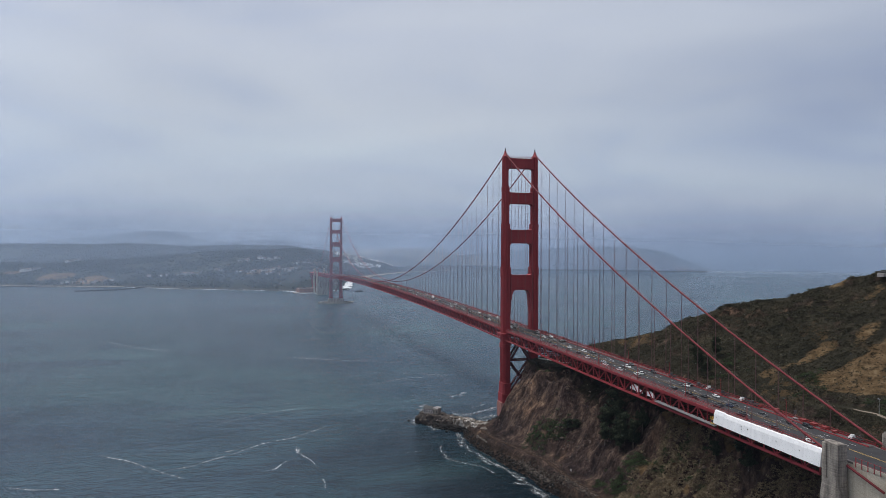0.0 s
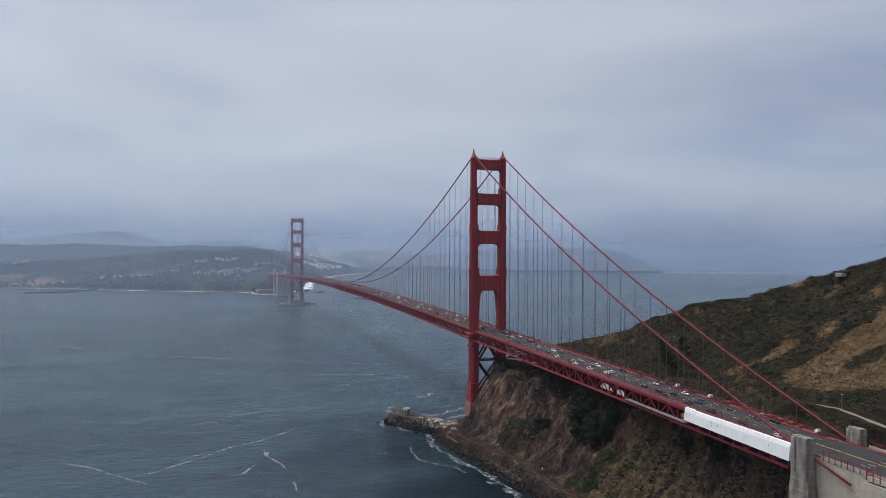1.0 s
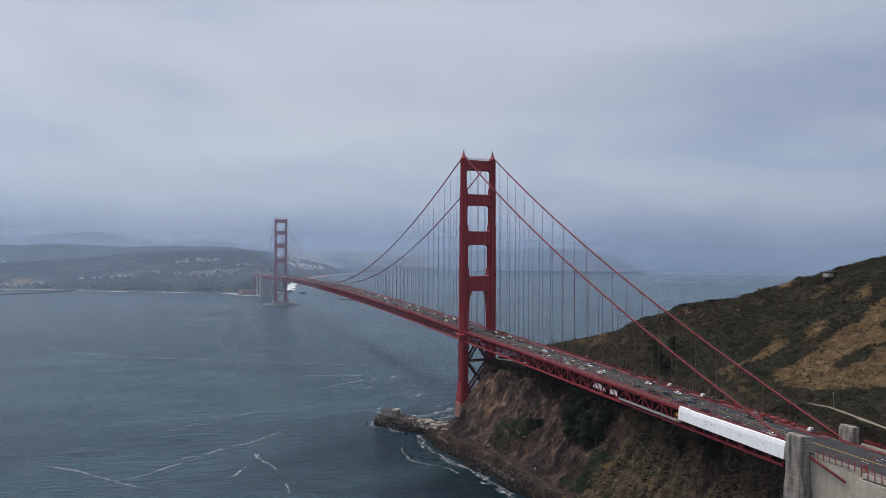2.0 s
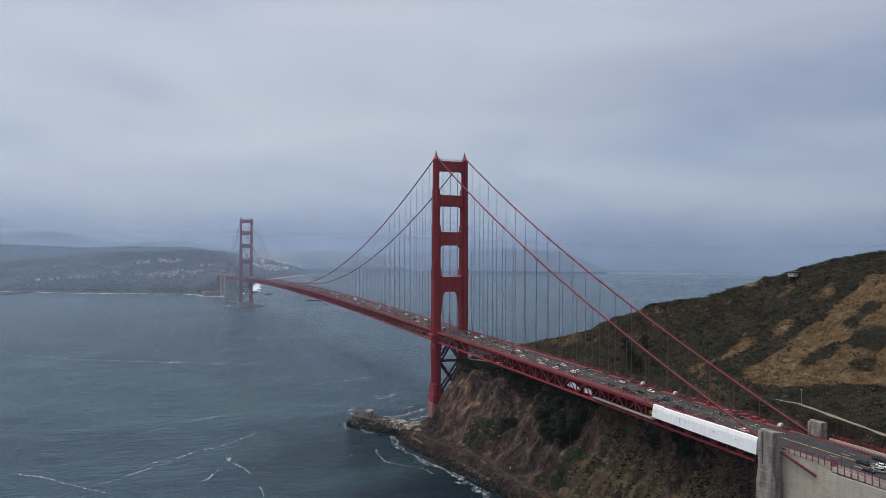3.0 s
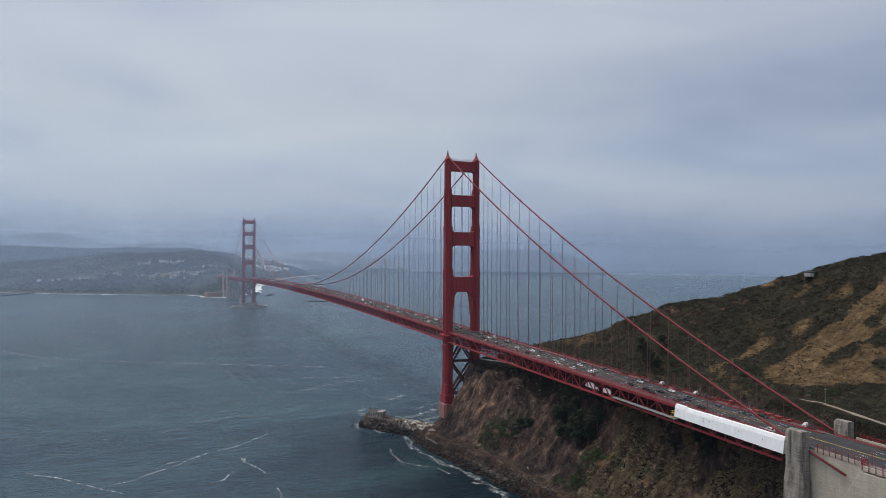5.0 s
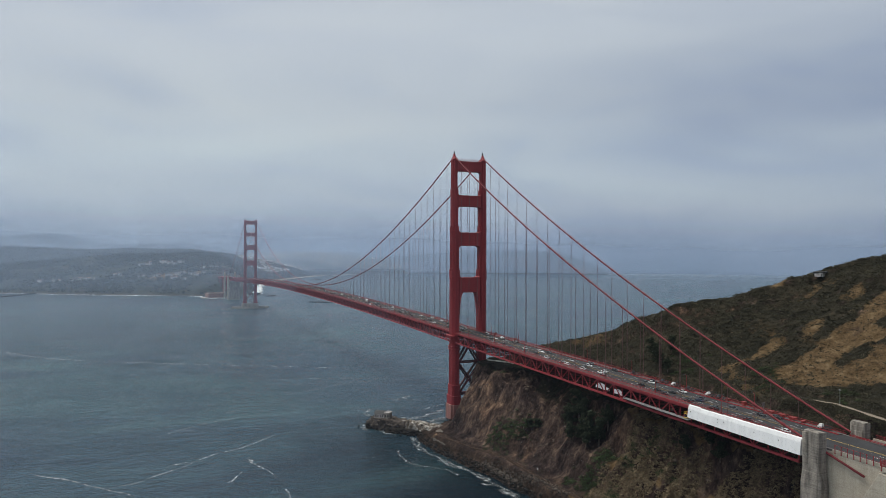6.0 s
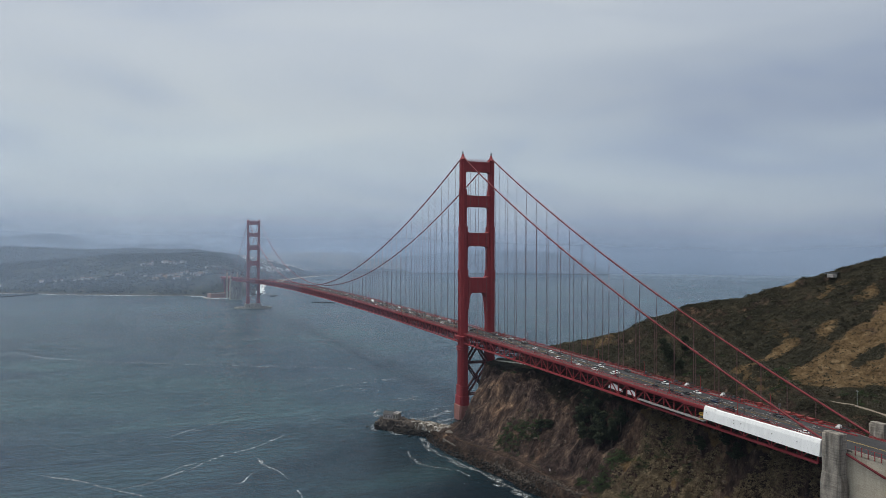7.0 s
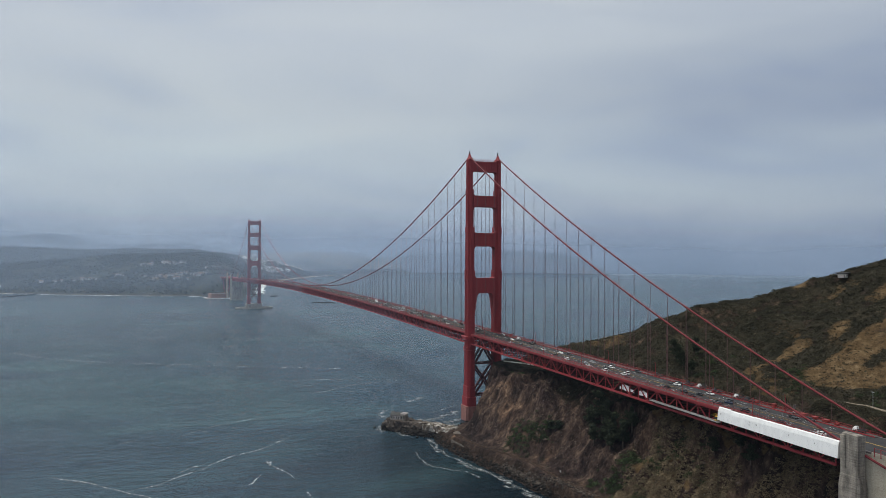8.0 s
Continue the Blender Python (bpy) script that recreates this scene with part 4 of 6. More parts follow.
for s in (-1, 1):
    sweep("yellow_line", rect(s * 0.42 - 0.07, s * 0.42 + 0.07, -0.01, 0.015), -342.9, SOUTH_END, 12, YELLOW_LINE, deck, "yellow centre line")

# railings
for s in (-1, 1):
    rail = thing("bridge_railing", "orange-red steel railing along the bridge footway", "railing", "bridge railings")
    sweep("top_rail", rect(s * 13.95 - 0.1, s * 13.95 + 0.1, 1.24, 1.36), -343, SOUTH_END, 12, ORANGE, rail)
    sweep("bottom_rail", rect(s * 13.95 - 0.07, s * 13.95 + 0.07, 0.36, 0.46), -343, SOUTH_END, 12, ORANGE, rail)
    sweep("inner_rail", rect(s * 9.75 - 0.06, s * 9.75 + 0.06, 1.25, 1.36), -343, SOUTH_END, 12, ORANGE, rail)
    bm = bmesh.new()
    box(bm, -0.09, 0.09, -0.09, 0.09, 0.2, 1.42)
    pm = bpy.data.meshes.new("rail_post")
    bm.to_mesh(pm)
    picks = bmesh.new()
    y = -342.0
    while y < SOUTH_END:
        z = road_z(y)
        if y < 60:
            hang("rail_post", pm, ORANGE, rail).location = (s * 13.95, y, z)
        else:
            box(picks, s * 13.95 - 0.09, s * 13.95 + 0.09, y - 0.09, y + 0.09, z + 0.2, z + 1.42)
        box(picks, s * 9.75 - 0.06, s * 9.75 + 0.06, y - 0.06, y + 0.06, z + 0.2, z + 1.3)
        for q in range(1, 8):
            yy = y + q * 0.476
            box(picks, s * 13.95 - 0.02, s * 13.95 + 0.02, yy - 0.03, yy + 0.03, z + 0.4, z + 1.25)
        y += 3.81
    tagged(part("picket_infill", picks, ORANGE, rail), kind="stuff")


def street_lamp():
    t = thing("street_lamp", "orange-red steel street lamp with a bent arm beside the carriageway", "street lamp", "bridge street lamps")
    bm = bmesh.new()
    tube(bm, [(0, 0, 0.2), (0, 0, 7.2), (0.25, 0, 8.2), (0.9, 0, 8.75)], [0.2, 0.13, 0.11, 0.1], 6)
    part("pole", bm, ORANGE, t)
    bm = bmesh.new()
    box(bm, -0.28, 0.28, -0.28, 0.28, 0.2, 1.1)
    part("pole_base", bm, ORANGE, t)
    bm = bmesh.new()
    tube(bm, [(0.8, 0, 8.72), (1.3, 0, 8.75), (2.2, 0, 8.6)], [0.12, 0.24, 0.2], 8)
    part("lantern", bm, ROOFG, t, "dark lantern head")
    return t


lamp = street_lamp()
first = True
for k in range(-8, 29):
    for s in (-1, 1):
        y = k * 45.72 + 22.0
        if y < -340:
            continue
        m = pose(s * 10.6, y, road_z(y), 0, 0, 0 if s < 0 else 180)
        if first:
            lamp.matrix_basis = m
            first = False
        else:
            copy_thing(lamp, m)

# ---------------------------------------------------------------- north pylons, anchorage wall and approach


def pylon(s, y, z_foot, z_top, mat=CONCRETE, k=1.0):
    t = thing("concrete_pylon", "tall weathered grey concrete pylon with stepped fluted faces", "pylon", "bridge pylons", at=pose(s * 15.6, y, 0))
    bm = bmesh.new()
    prism(bm, notched(-1.8 * k, 1.8 * k, 7.4 * k, 0.25, 0.7 * k), z_top - 16.5, z_top - 0.5)
    bmesh.ops.recalc_face_normals(bm, faces=bm.faces)
    stain = STAINED if mat is CONCRETE else mat
    w = k * 0.72
    shaft = part("shaft", bm, stain, t, "weather-stained fluted shaft" if mat is CONCRETE else "")
    for y0, y1, x, drop in ((-3.75, 0.1, 2.95, 0.7), (-3.2, -0.5, 3.1, 1.6), (0.1, 1.7, 2.6, 8.0), (0.1, 1.7, 2.95, 14.0), (1.7, 3.75, 2.95, 1.2), (2.1, 3.4, 3.1, 11.0)):
        pil = bmesh.new()
        box(pil, -x * w, x * w, y0 * k, y1 * k, z_top - 16.5, z_top - drop)
        part("pilaster", pil, stain, shaft)
    for x0, x1, drop in ((-2.2, -0.6, 1.4), (-0.5, 0.9, 5.0), (1.0, 2.3, 1.4)):
        pil = bmesh.new()
        box(pil, x0 * w, x1 * w, -3.95 * k, 3.95 * k, z_top - 16.5, z_top - drop)
        part("pilaster", pil, stain, shaft)
    for wide, drop in ((0.9, 4.2), (0.4, 2.2)):      # stepped shoulder towards the road
        pil = bmesh.new()
        x0, x1 = sorted((-s * 2.3 * w, -s * (2.9 + wide) * w))
        box(pil, x0, x1, -2.9 * k, 2.9 * k, z_top - 22, z_top - drop)
        part("shoulder", pil, stain, shaft)
    bm = bmesh.new()
    rows = []
    for x, l, z in ((3.75, 4.8, z_foot), (3.55, 4.55, z_top - 21.0), (3.2, 4.05, z_top - 16.9), (3.0, 3.85, z_top - 16.3)):
        rows.append([bm.verts.new((cx * w, cy * k, z)) for cx, cy in ((-x, -l + 0.5), (-x + 0.5, -l), (x - 0.5, -l), (x, -l + 0.5), (x, l - 0.5), (x - 0.5, l), (-x + 0.5, l), (-x, l - 0.5))])
    for a, b in zip(rows, rows[1:]):
        for q in range(8):
            bm.faces.new((a[q], a[(q + 1) % 8], b[(q + 1) % 8], b[q]))
    bm.faces.new(rows[0][::-1])
    bm.faces.new(rows[-1])
    bmesh.ops.recalc_face_normals(bm, faces=bm.faces)
    part("plinth", bm, stain, t)
    return t


for s in (-1, 1):
    pylon(s, -351.5 if s < 0 else -348.4, 20.0 if s < 0 else 40.0, 72.2 if s < 0 else 72.4, CONCRETE, 1.0 if s < 0 else 0.86)

anch = thing("anchorage", "pale beige concrete anchorage wall carrying the bridge approach road", "retaining wall", kind="structure")


def block(name, x0, x1, y0, y1, z0, z1, mat, parent, label=""):
    bm = bmesh.new()
    box(bm, x0, x1, y0, y1, z0, z1)
    bmesh.ops.bevel(bm, geom=bm.edges[:], offset=0.12, segments=1, affect="EDGES")
    return part(name, bm, mat, parent, label)


block("recessed_wall", -12.6, 13.2, -379.5, -346.6, 18.0, road_z(-358) - 0.65, BEIGE, anch)
bm = bmesh.new()
loft_ends = [(-470.0, 14.0), (-350.5, 14.0), (-378.6, road_z(-420) - 1.3), (-470.0, road_z(-420) - 1.3)]
lo = [bm.verts.new((-16.4, y, z)) for y, z in loft_ends]
hi = [bm.verts.new((16.4, y, z)) for y, z in loft_ends]
bm.faces.new(lo)
bm.faces.new(hi[::-1])
for q in range(4):
    bm.faces.new((lo[q], hi[q], hi[(q + 1) % 4], lo[(q + 1) % 4]))
bmesh.ops.recalc_face_normals(bm, faces=bm.faces)
bmesh.ops.bevel(bm, geom=bm.edges[:], offset=0.12, segments=1, affect="EDGES")
part("anchor_block", bm, BEIGE, anch)
for k in range(9):
    block("wall_joint", -16.44, -16.3, -388.1 - 9 * k, -387.95 - 9 * k, 16.0, road_z(-420) - 1.4, BEIGE, anch)
sweep("approach_road", rect(-11.5, 11.5, -0.9, 0.0), -480, -343.1, 10, ASPHALT, anch, "dark grey asphalt approach road")
for s in (-1, 1):
    wide = -378.6 if s < 0 else -354.0      # where the block widens behind the pylon
    sweep("approach_walk", rect(*sorted((s * 11.5, s * 15.6)), -1.3, 0.2), -480, wide, 10, PALE, anch)
    sweep("approach_walk", rect(*sorted((s * 11.5, s * 12.55)), -0.6, 0.2), wide + 0.1, -343.2, 10, PALE, anch)
    sweep("parapet", rect(*sorted((s * 15.6, s * 16.1)), -1.3, 0.4 if s < 0 else 0.9), -480, wide, 10, BEIGE, anch, "pale concrete parapet")
    if s < 0:
        sweep("parapet_short", rect(-12.85, -12.58, -0.8, 0.4), wide, -357.2, 7, BEIGE, anch)
    fence = thing("approach_fence", "orange-red steel fence posts on the approach parapet" if s < 0 else "close orange-red steel picket fence on the approach parapet", "fence", "approach fences")
    bm = bmesh.new()
    box(bm, -0.11, 0.11, -0.11, 0.11, -0.9, 2.7)
    box(bm, -0.16, 0.16, -0.16, 0.16, -0.9, -0.6)
    fm = bpy.data.meshes.new("fence_post")
    bm.to_mesh(fm)
    for k in range(38):
        y = -358.5 - 2.6 * k
        x = s * (13.0 if y > -378.6 and s < 0 else 16.25)
        hang("fence_post", fm, ORANGE, fence).location = (x, y, road_z(y) - 0.2)
    for h in (0.75, 2.25):
        sweep("fence_rail", rect(s * 16.1 - 0.05, s * 16.1 + 0.05, h, h + 0.09), -456, wide - 0.4, 10, ORANGE, fence)
        if s < 0:
            sweep("fence_rail", rect(-13.05, -12.95, h, h + 0.09), -378, -358, 6, ORANGE, fence)
    if s > 0:
        bm = bmesh.new()
        box(bm, -0.04, 0.04, -0.05, 0.05, 0.5, 2.75)
        pm = bpy.data.meshes.new("picket")
        bm.to_mesh(pm)
        for k in range(190):
            y = -355.0 - 0.42 * k
            hang("picket", pm, ORANGE, fence).location = (16.1, y, road_z(y))
rail = thing("kerb_rail", "low orange-red steel kerb rail along the approach carriageway", "guard rail")
bm = bmesh.new()
for h in (0.5, 0.95):
    for k in range(12):
        y0, y1 = -346.5 - 6 * k, -352.5 - 6 * k
        x0, x1 = (11.75 - 0.12 * min(q, 6) for q in (k, k + 1))
        beam(bm, (x0, y0, road_z(y0) + h), (x1, y1, road_z(y1) + h), 0.16, 0.3)
part("rail", bm, ORANGE, rail)
for k in range(24):
    y = -347 - 3 * k
    x = 11.75 - 0.12 * min((-346.5 - y) / 6, 6)
    block("rail_post", x - 0.08, x + 0.08, y - 0.08, y + 0.08, road_z(y) - 0.1, road_z(y) + 0.95, ORANGE, rail)

# gate where the footway widens
gate = thing("footway_gate", "orange-red steel gate with close bars across the widening footway", "gate")
for k in range(8):
    x = -13.0 - 0.45 * k
    block("gate_bar", x - 0.07, x + 0.07, -379.25, -379.1, road_z(-379) + 0.1, road_z(-379) + 2.6, ORANGE, gate)
for h in (0.4, 1.5, 2.5):
    block("gate_rail", -16.2, -12.95, -379.22, -379.13, road_z(-379) + h, road_z(-379) + h + 0.12, ORANGE, gate)
t = thing("street_lamp", "orange-red steel street lamp with a short arm on the approach footway", "street lamp", at=pose(-12.1, -380.2, road_z(-380.2) + 0.15))
bm = bmesh.new()
tube(bm, [(0, 0, 0), (0, 0, 0.5), (0, 0, 0.55), (0, 0, 5.0)], [0.24, 0.22, 0.14, 0.11], 8)
part("pole", bm, ORANGE, t)
bm = bmesh.new()
tube(bm, [(0, 0, 4.9), (0.5, -0.1, 5.2), (1.1, -0.2, 5.25)], 0.1, 6)
part("arm", bm, ORANGE, t)
block("lamp_head", 0.7, 1.7, -0.45, 0.0, 5.08, 5.36, ORANGE, t)
bm = bmesh.new()
for x in (-6.35, -3.2, 3.2, 6.35):
    for k in range(9):
        y = -470 + k * 12.2
        z = road_z(y) + 0.02
        z2 = road_z(y + 3.4) + 0.02
        bm.faces.new([bm.verts.new(p) for p in ((x - 0.09, y, z), (x + 0.09, y, z), (x + 0.09, y + 3.4, z2), (x - 0.09, y + 3.4, z2))])
tagged(part("lane_dashes", bm, WHITE_LINE, anch), kind="stuff")
for s in (-1, 1):
    sweep("yellow_line", rect(s * 0.3 - 0.09, s * 0.3 + 0.09, -0.01, 0.015), -480, -343.2, 12, YELLOW_LINE, anch, "yellow centre line")

# white wrapped scaffold on the side truss
wrap = thing("scaffold_wrap", "long white shrink-wrapped scaffold enclosure on the bridge side truss", "scaffold cover")
z_at = lambda y: road_z(y)
n = 9
for i in range(n):
    y0, y1 = -345.4 + 63.4 * i / n, -345.4 + 63.4 * (i + 1) / n - 0.015
    bm = bmesh.new()
    lift = 0.5 + 1.2 * (1 - (i + 0.5) / n) + (0.4 if i == n - 1 else 0.0)
    prof = [(-14.5, lift + 0.25), (-15.25, lift), (-15.75, lift - 1.6), (-16.3, -5.0), (-14.7, -5.2)]
    rings = []
    for y in (y0, (y0 + y1) / 2, y1):
        rings.append([bm.verts.new((x - (0.06 if 0 < j < 4 and abs(y - (y0 + y1) / 2) < 0.1 else 0), y, z_at(y) + h + (0.03 * ((i * 7) % 3 - 1) if j < 2 else 0))) for j, (x, h) in enumerate(prof)])
    for a, b in zip(rings, rings[1:]):
        for k in range(5):
            bm.faces.new((a[k], a[(k + 1) % 5], b[(k + 1) % 5], b[k]))
    bm.faces.new(rings[0][::-1])
    bm.faces.new(rings[-1])
    bmesh.ops.recalc_face_normals(bm, faces=bm.faces)
    sheet = part("wrap_sheet", bm, TARP, wrap)
    if i in (1, 3, 5, 6, 8):
        ym = (y0 + y1) / 2 + (i % 3 - 1) * 1.5
        for dz in ((-2.0,) if i != 6 else (-1.6, -3.0)):
            block("vent_flap", -16.32, -16.02, ym - 0.2, ym + 0.2, z_at(ym) + dz, z_at(ym) + dz + 0.45, ROOFG, sheet)

# work platform hung inside the side truss
plat = thing("work_platform", "grey steel work platform hung under the bridge side truss", "scaffold")
sweep("platform_deck", rect(-16.0, -13.0, -6.6, -6.35), -282, -232, 8, STEEL, plat)
sweep("platform_rail", rect(-16.0, -15.9, -5.5, -5.4), -282, -232, 8, STEEL, plat)
for k in range(9):
    y = -281 + 6.0 * k
    block("platform_post", -16.02, -15.9, y - 0.06, y + 0.06, road_z(y) - 6.4, road_z(y) - 5.4, STEEL, plat)
lift = thing("scissor_lift", "small yellow scissor lift on the hanging work platform", "lift", at=pose(-14.6, -279.5, road_z(-279.5) - 6.35))
YELLOW = worn("yellow_machine_paint", (0.5, 0.30, 0.02), (0.62, 0.40, 0.04), 0.8, 0.5)
block("chassis", -0.5, 0.5, -1.1, 1.1, 0.2, 0.75, YELLOW, lift)
block("scissor_stack", -0.35, 0.35, -0.9, 0.9, 0.75, 2.2, DARK, lift)
basket = block("basket", -0.5, 0.5, -1.1, 1.1, 2.2, 2.35, YELLOW, lift)
for xx in (-0.46, 0.46):
    for yy in (-1.05, 1.05):
        block("basket_post", xx - 0.04, xx + 0.04, yy - 0.04, yy + 0.04, 2.35, 3.4, YELLOW, basket)
    block("basket_rail", xx - 0.04, xx + 0.04, -1.0, 1.0, 3.32, 3.4, YELLOW, basket)
enc = thing("traveller_cover", "white sheeted maintenance cradle inside the bridge truss", "scaffold cover")


# ---------------------------------------------------------------- cars


def loft(bm, rows):
    """Closed rings of equal count, joined and capped."""
    rings = [[bm.verts.new(p) for p in r] for r in rows]
    n = len(rings[0])
    for a, b in zip(rings, rings[1:]):
        for k in range(n):
            bm.faces.new((a[k], a[(k + 1) % n], b[(k + 1) % n], b[k]))
    bm.faces.new(rings[0][::-1])
    bm.faces.new(rings[-1])
    bmesh.ops.recalc_face_normals(bm, faces=bm.faces)


for y0, y1, lo0, hi0, lo1, hi1 in ((-228, -224.5, -6.5, -4.6, -6.3, -3.4), (-224.1, -220, -6.2, -3.3, -6.4, -4.2), (-216, -213, -6.4, -5.0, -6.0, -4.4), (-211.5, -206.5, -6.6, -3.4, -6.2, -2.9), (-206.1, -203, -6.2, -3.2, -6.3, -5.2)):
    bm = bmesh.new()
    loft(bm, [[(-13.1, y0, road_z(y0) + lo0), (-12.8, y0, road_z(y0) + lo0), (-12.8, y0, road_z(y0) + hi0), (-13.1, y0, road_z(y0) + hi0)],
              [(-13.0, y1, road_z(y1) + lo1), (-12.7, y1, road_z(y1) + lo1), (-12.7, y1, road_z(y1) + hi1), (-13.0, y1, road_z(y1) + hi1)]])
    part("cover_sheet", bm, TARP, enc)


def ring_rect(y0, y1, w, z, c=0.25):
    h = w / 2
    return [(-h, y0 + c, z), (-h + c, y0, z), (h - c, y0, z), (h, y0 + c, z), (h, y1 - c, z), (h - c, y1, z), (-h + c, y1, z), (-h, y1 - c, z)]


def car_paint(name, col, rough=0.3, metal=0.0):
    m, nt, p = material(name)
    n = noise_n(nt, coords(nt), 1.5, 3)
    nt.links.new(ramp(nt, n, [(0.3, tuple(c * 0.9 for c in col)), (0.7, tuple(min(c * 1.06, 1) for c in col))]), p.inputs["Base Color"])
    p.inputs["Roughness"].default_value, p.inputs["Metallic"].default_value = rough, metal
    p.inputs["Coat Weight"].default_value = 0.5
    return m


PAINTS = [("white", car_paint("white_car_paint", (0.78, 0.78, 0.78))), ("black", car_paint("black_car_paint", (0.012, 0.012, 0.014))),
          ("silver", car_paint("silver_car_paint", (0.42, 0.43, 0.45), 0.35, 0.6)), ("dark grey", car_paint("grey_car_paint", (0.06, 0.062, 0.068), 0.35, 0.3)),
          ("dark blue", car_paint("blue_car_paint", (0.02, 0.035, 0.08))), ("red", car_paint("red_car_paint", (0.35, 0.03, 0.025)))]
GLASS, gnt, gp = material("dark_car_glass")
gp.inputs["Base Color"].default_value, gp.inputs["Roughness"].default_value = (0.01, 0.012, 0.014, 1), 0.06
LAMPGLASS, gnt, gp = material("clear_lamp_glass")
gp.inputs["Base Color"].default_value, gp.inputs["Roughness"].default_value = (0.7, 0.7, 0.68, 1), 0.1

wheel_bm = bmesh.new()
tube(wheel_bm, [(-0.11, 0, 0), (0.11, 0, 0)], 0.34, 12)
wheel_me = bpy.data.meshes.new("wheel")
wheel_bm.to_mesh(wheel_me)


def car(kind, colour, paint):
    t = thing(kind, "%s %s driving on the bridge deck" % (colour, {"sedan": "saloon car", "sport_utility": "tall estate car", "van": "delivery van", "pickup_truck": "pickup truck"}[kind]),
              "car" if kind in ("sedan", "sport_utility") else kind.split("_")[0], "traffic on the bridge")
    L, W = {"sedan": (4.6, 1.82), "sport_utility": (4.75, 1.92), "van": (5.6, 2.0), "pickup_truck": (5.6, 2.0)}[kind]
    a, b = -L / 2, L / 2
    belt = {"sedan": 0.92, "sport_utility": 1.06, "van": 1.15, "pickup_truck": 1.08}[kind]
    top = {"sedan": 1.45, "sport_utility": 1.72, "van": 2.35, "pickup_truck": 1.82}[kind]
    bm = bmesh.new()
    loft(bm, [ring_rect(a + 0.12, b - 0.1, W - 0.12, 0.24), ring_rect(a, b, W, 0.5), ring_rect(a + 0.03, b - 0.05, W, belt - 0.2), ring_rect(a + 0.18, b - 0.35, W - 0.1, belt)])
    body = part("body", bm, paint, t, smooth=False)
    cab0, cab1, r0, r1 = {"sedan": (a + 0.55, b - 1.25, a + 1.2, b - 2.0), "sport_utility": (a + 0.2, b - 1.2, a + 0.5, b - 1.9),
                          "van": (a + 0.1, b - 0.7, a + 0.15, b - 1.4), "pickup_truck": (a + 2.0, b - 1.35, a + 2.2, b - 2.0)}[kind]
    bm = bmesh.new()
    loft(bm, [ring_rect(cab0, cab1, W - 0.14, belt - 0.02), ring_rect(r0, r1, W - 0.42, top - 0.06)])
    part("glasshouse", bm, GLASS if kind != "van" else paint, t, "dark tinted windows" if kind != "van" else "")
    bm = bmesh.new()
    loft(bm, [ring_rect(r0 - 0.05, r1 + 0.05, W - 0.38, top - 0.07), ring_rect(r0 + 0.08, r1 - 0.08, W - 0.5, top)])
    part("roof", bm, paint, t)
    for s in (-1, 1):
        for y in (a + 0.85, b - 0.9):
            hang("wheel", wheel_me, DARK, t).location = (s * (W / 2 - 0.1), y, 0.34)
        block("headlight", s * (W / 2 - 0.35) - 0.17, s * (W / 2 - 0.35) + 0.17, b - 0.12, b + 0.01, 0.6, 0.75, LAMPGLASS, body)
        block("tail_light", s * (W / 2 - 0.3) - 0.16, s * (W / 2 - 0.3) + 0.16, a - 0.01, a + 0.1, 0.66, 0.82, RED_BOX, body)
    if kind == "pickup_truck":
        block("load_bed", -W / 2 + 0.1, W / 2 - 0.1, a + 0.15, a + 1.9, belt - 0.02, belt + 0.06, DARK, t)
    return t


rnd = random.Random(7)
models = []
for kind, ks in (("sedan", (0, 1, 2, 3, 4, 5)), ("sport_utility", (0, 1, 2, 3)), ("van", (0,)), ("pickup_truck", (0, 3))):
    for k in ks:
        models.append([kind, k, None])
weights = [3.2, 5, 2, 4.5, 2, 0.8, 2.6, 5, 2, 4.5, 0.4, 0.8, 1.2]
lanes = (-8.0, -4.8, -1.65, 1.65, 4.8, 8.0)
for x in lanes:
    y = -395.0 + rnd.uniform(-30, 25)
    while y < 1250:
        mod = rnd.choices(models, weights)[0]
        m = pose(x + rnd.uniform(-0.25, 0.25), y, road_z(y) + 0.01, math.degrees(math.atan2(road_z(y + 2) - road_z(y - 2), 4)), 0, 180 if x > 0 else 0)
        if x > 0:
            m = pose(m.translation.x, y, m.translation.z, -math.degrees(math.atan2(road_z(y + 2) - road_z(y - 2), 4)), 0, 180)
        if mod[2] is None:
            mod[2] = car(mod[0], *PAINTS[mod[1]])
            mod[2].matrix_basis = m
        else:
            copy_thing(mod[2], m)
        y += rnd.choice((16, 24, 34, 46, 62, 84)) * rnd.uniform(0.8, 1.3) * (1.0 if y < 400 else 1.6)


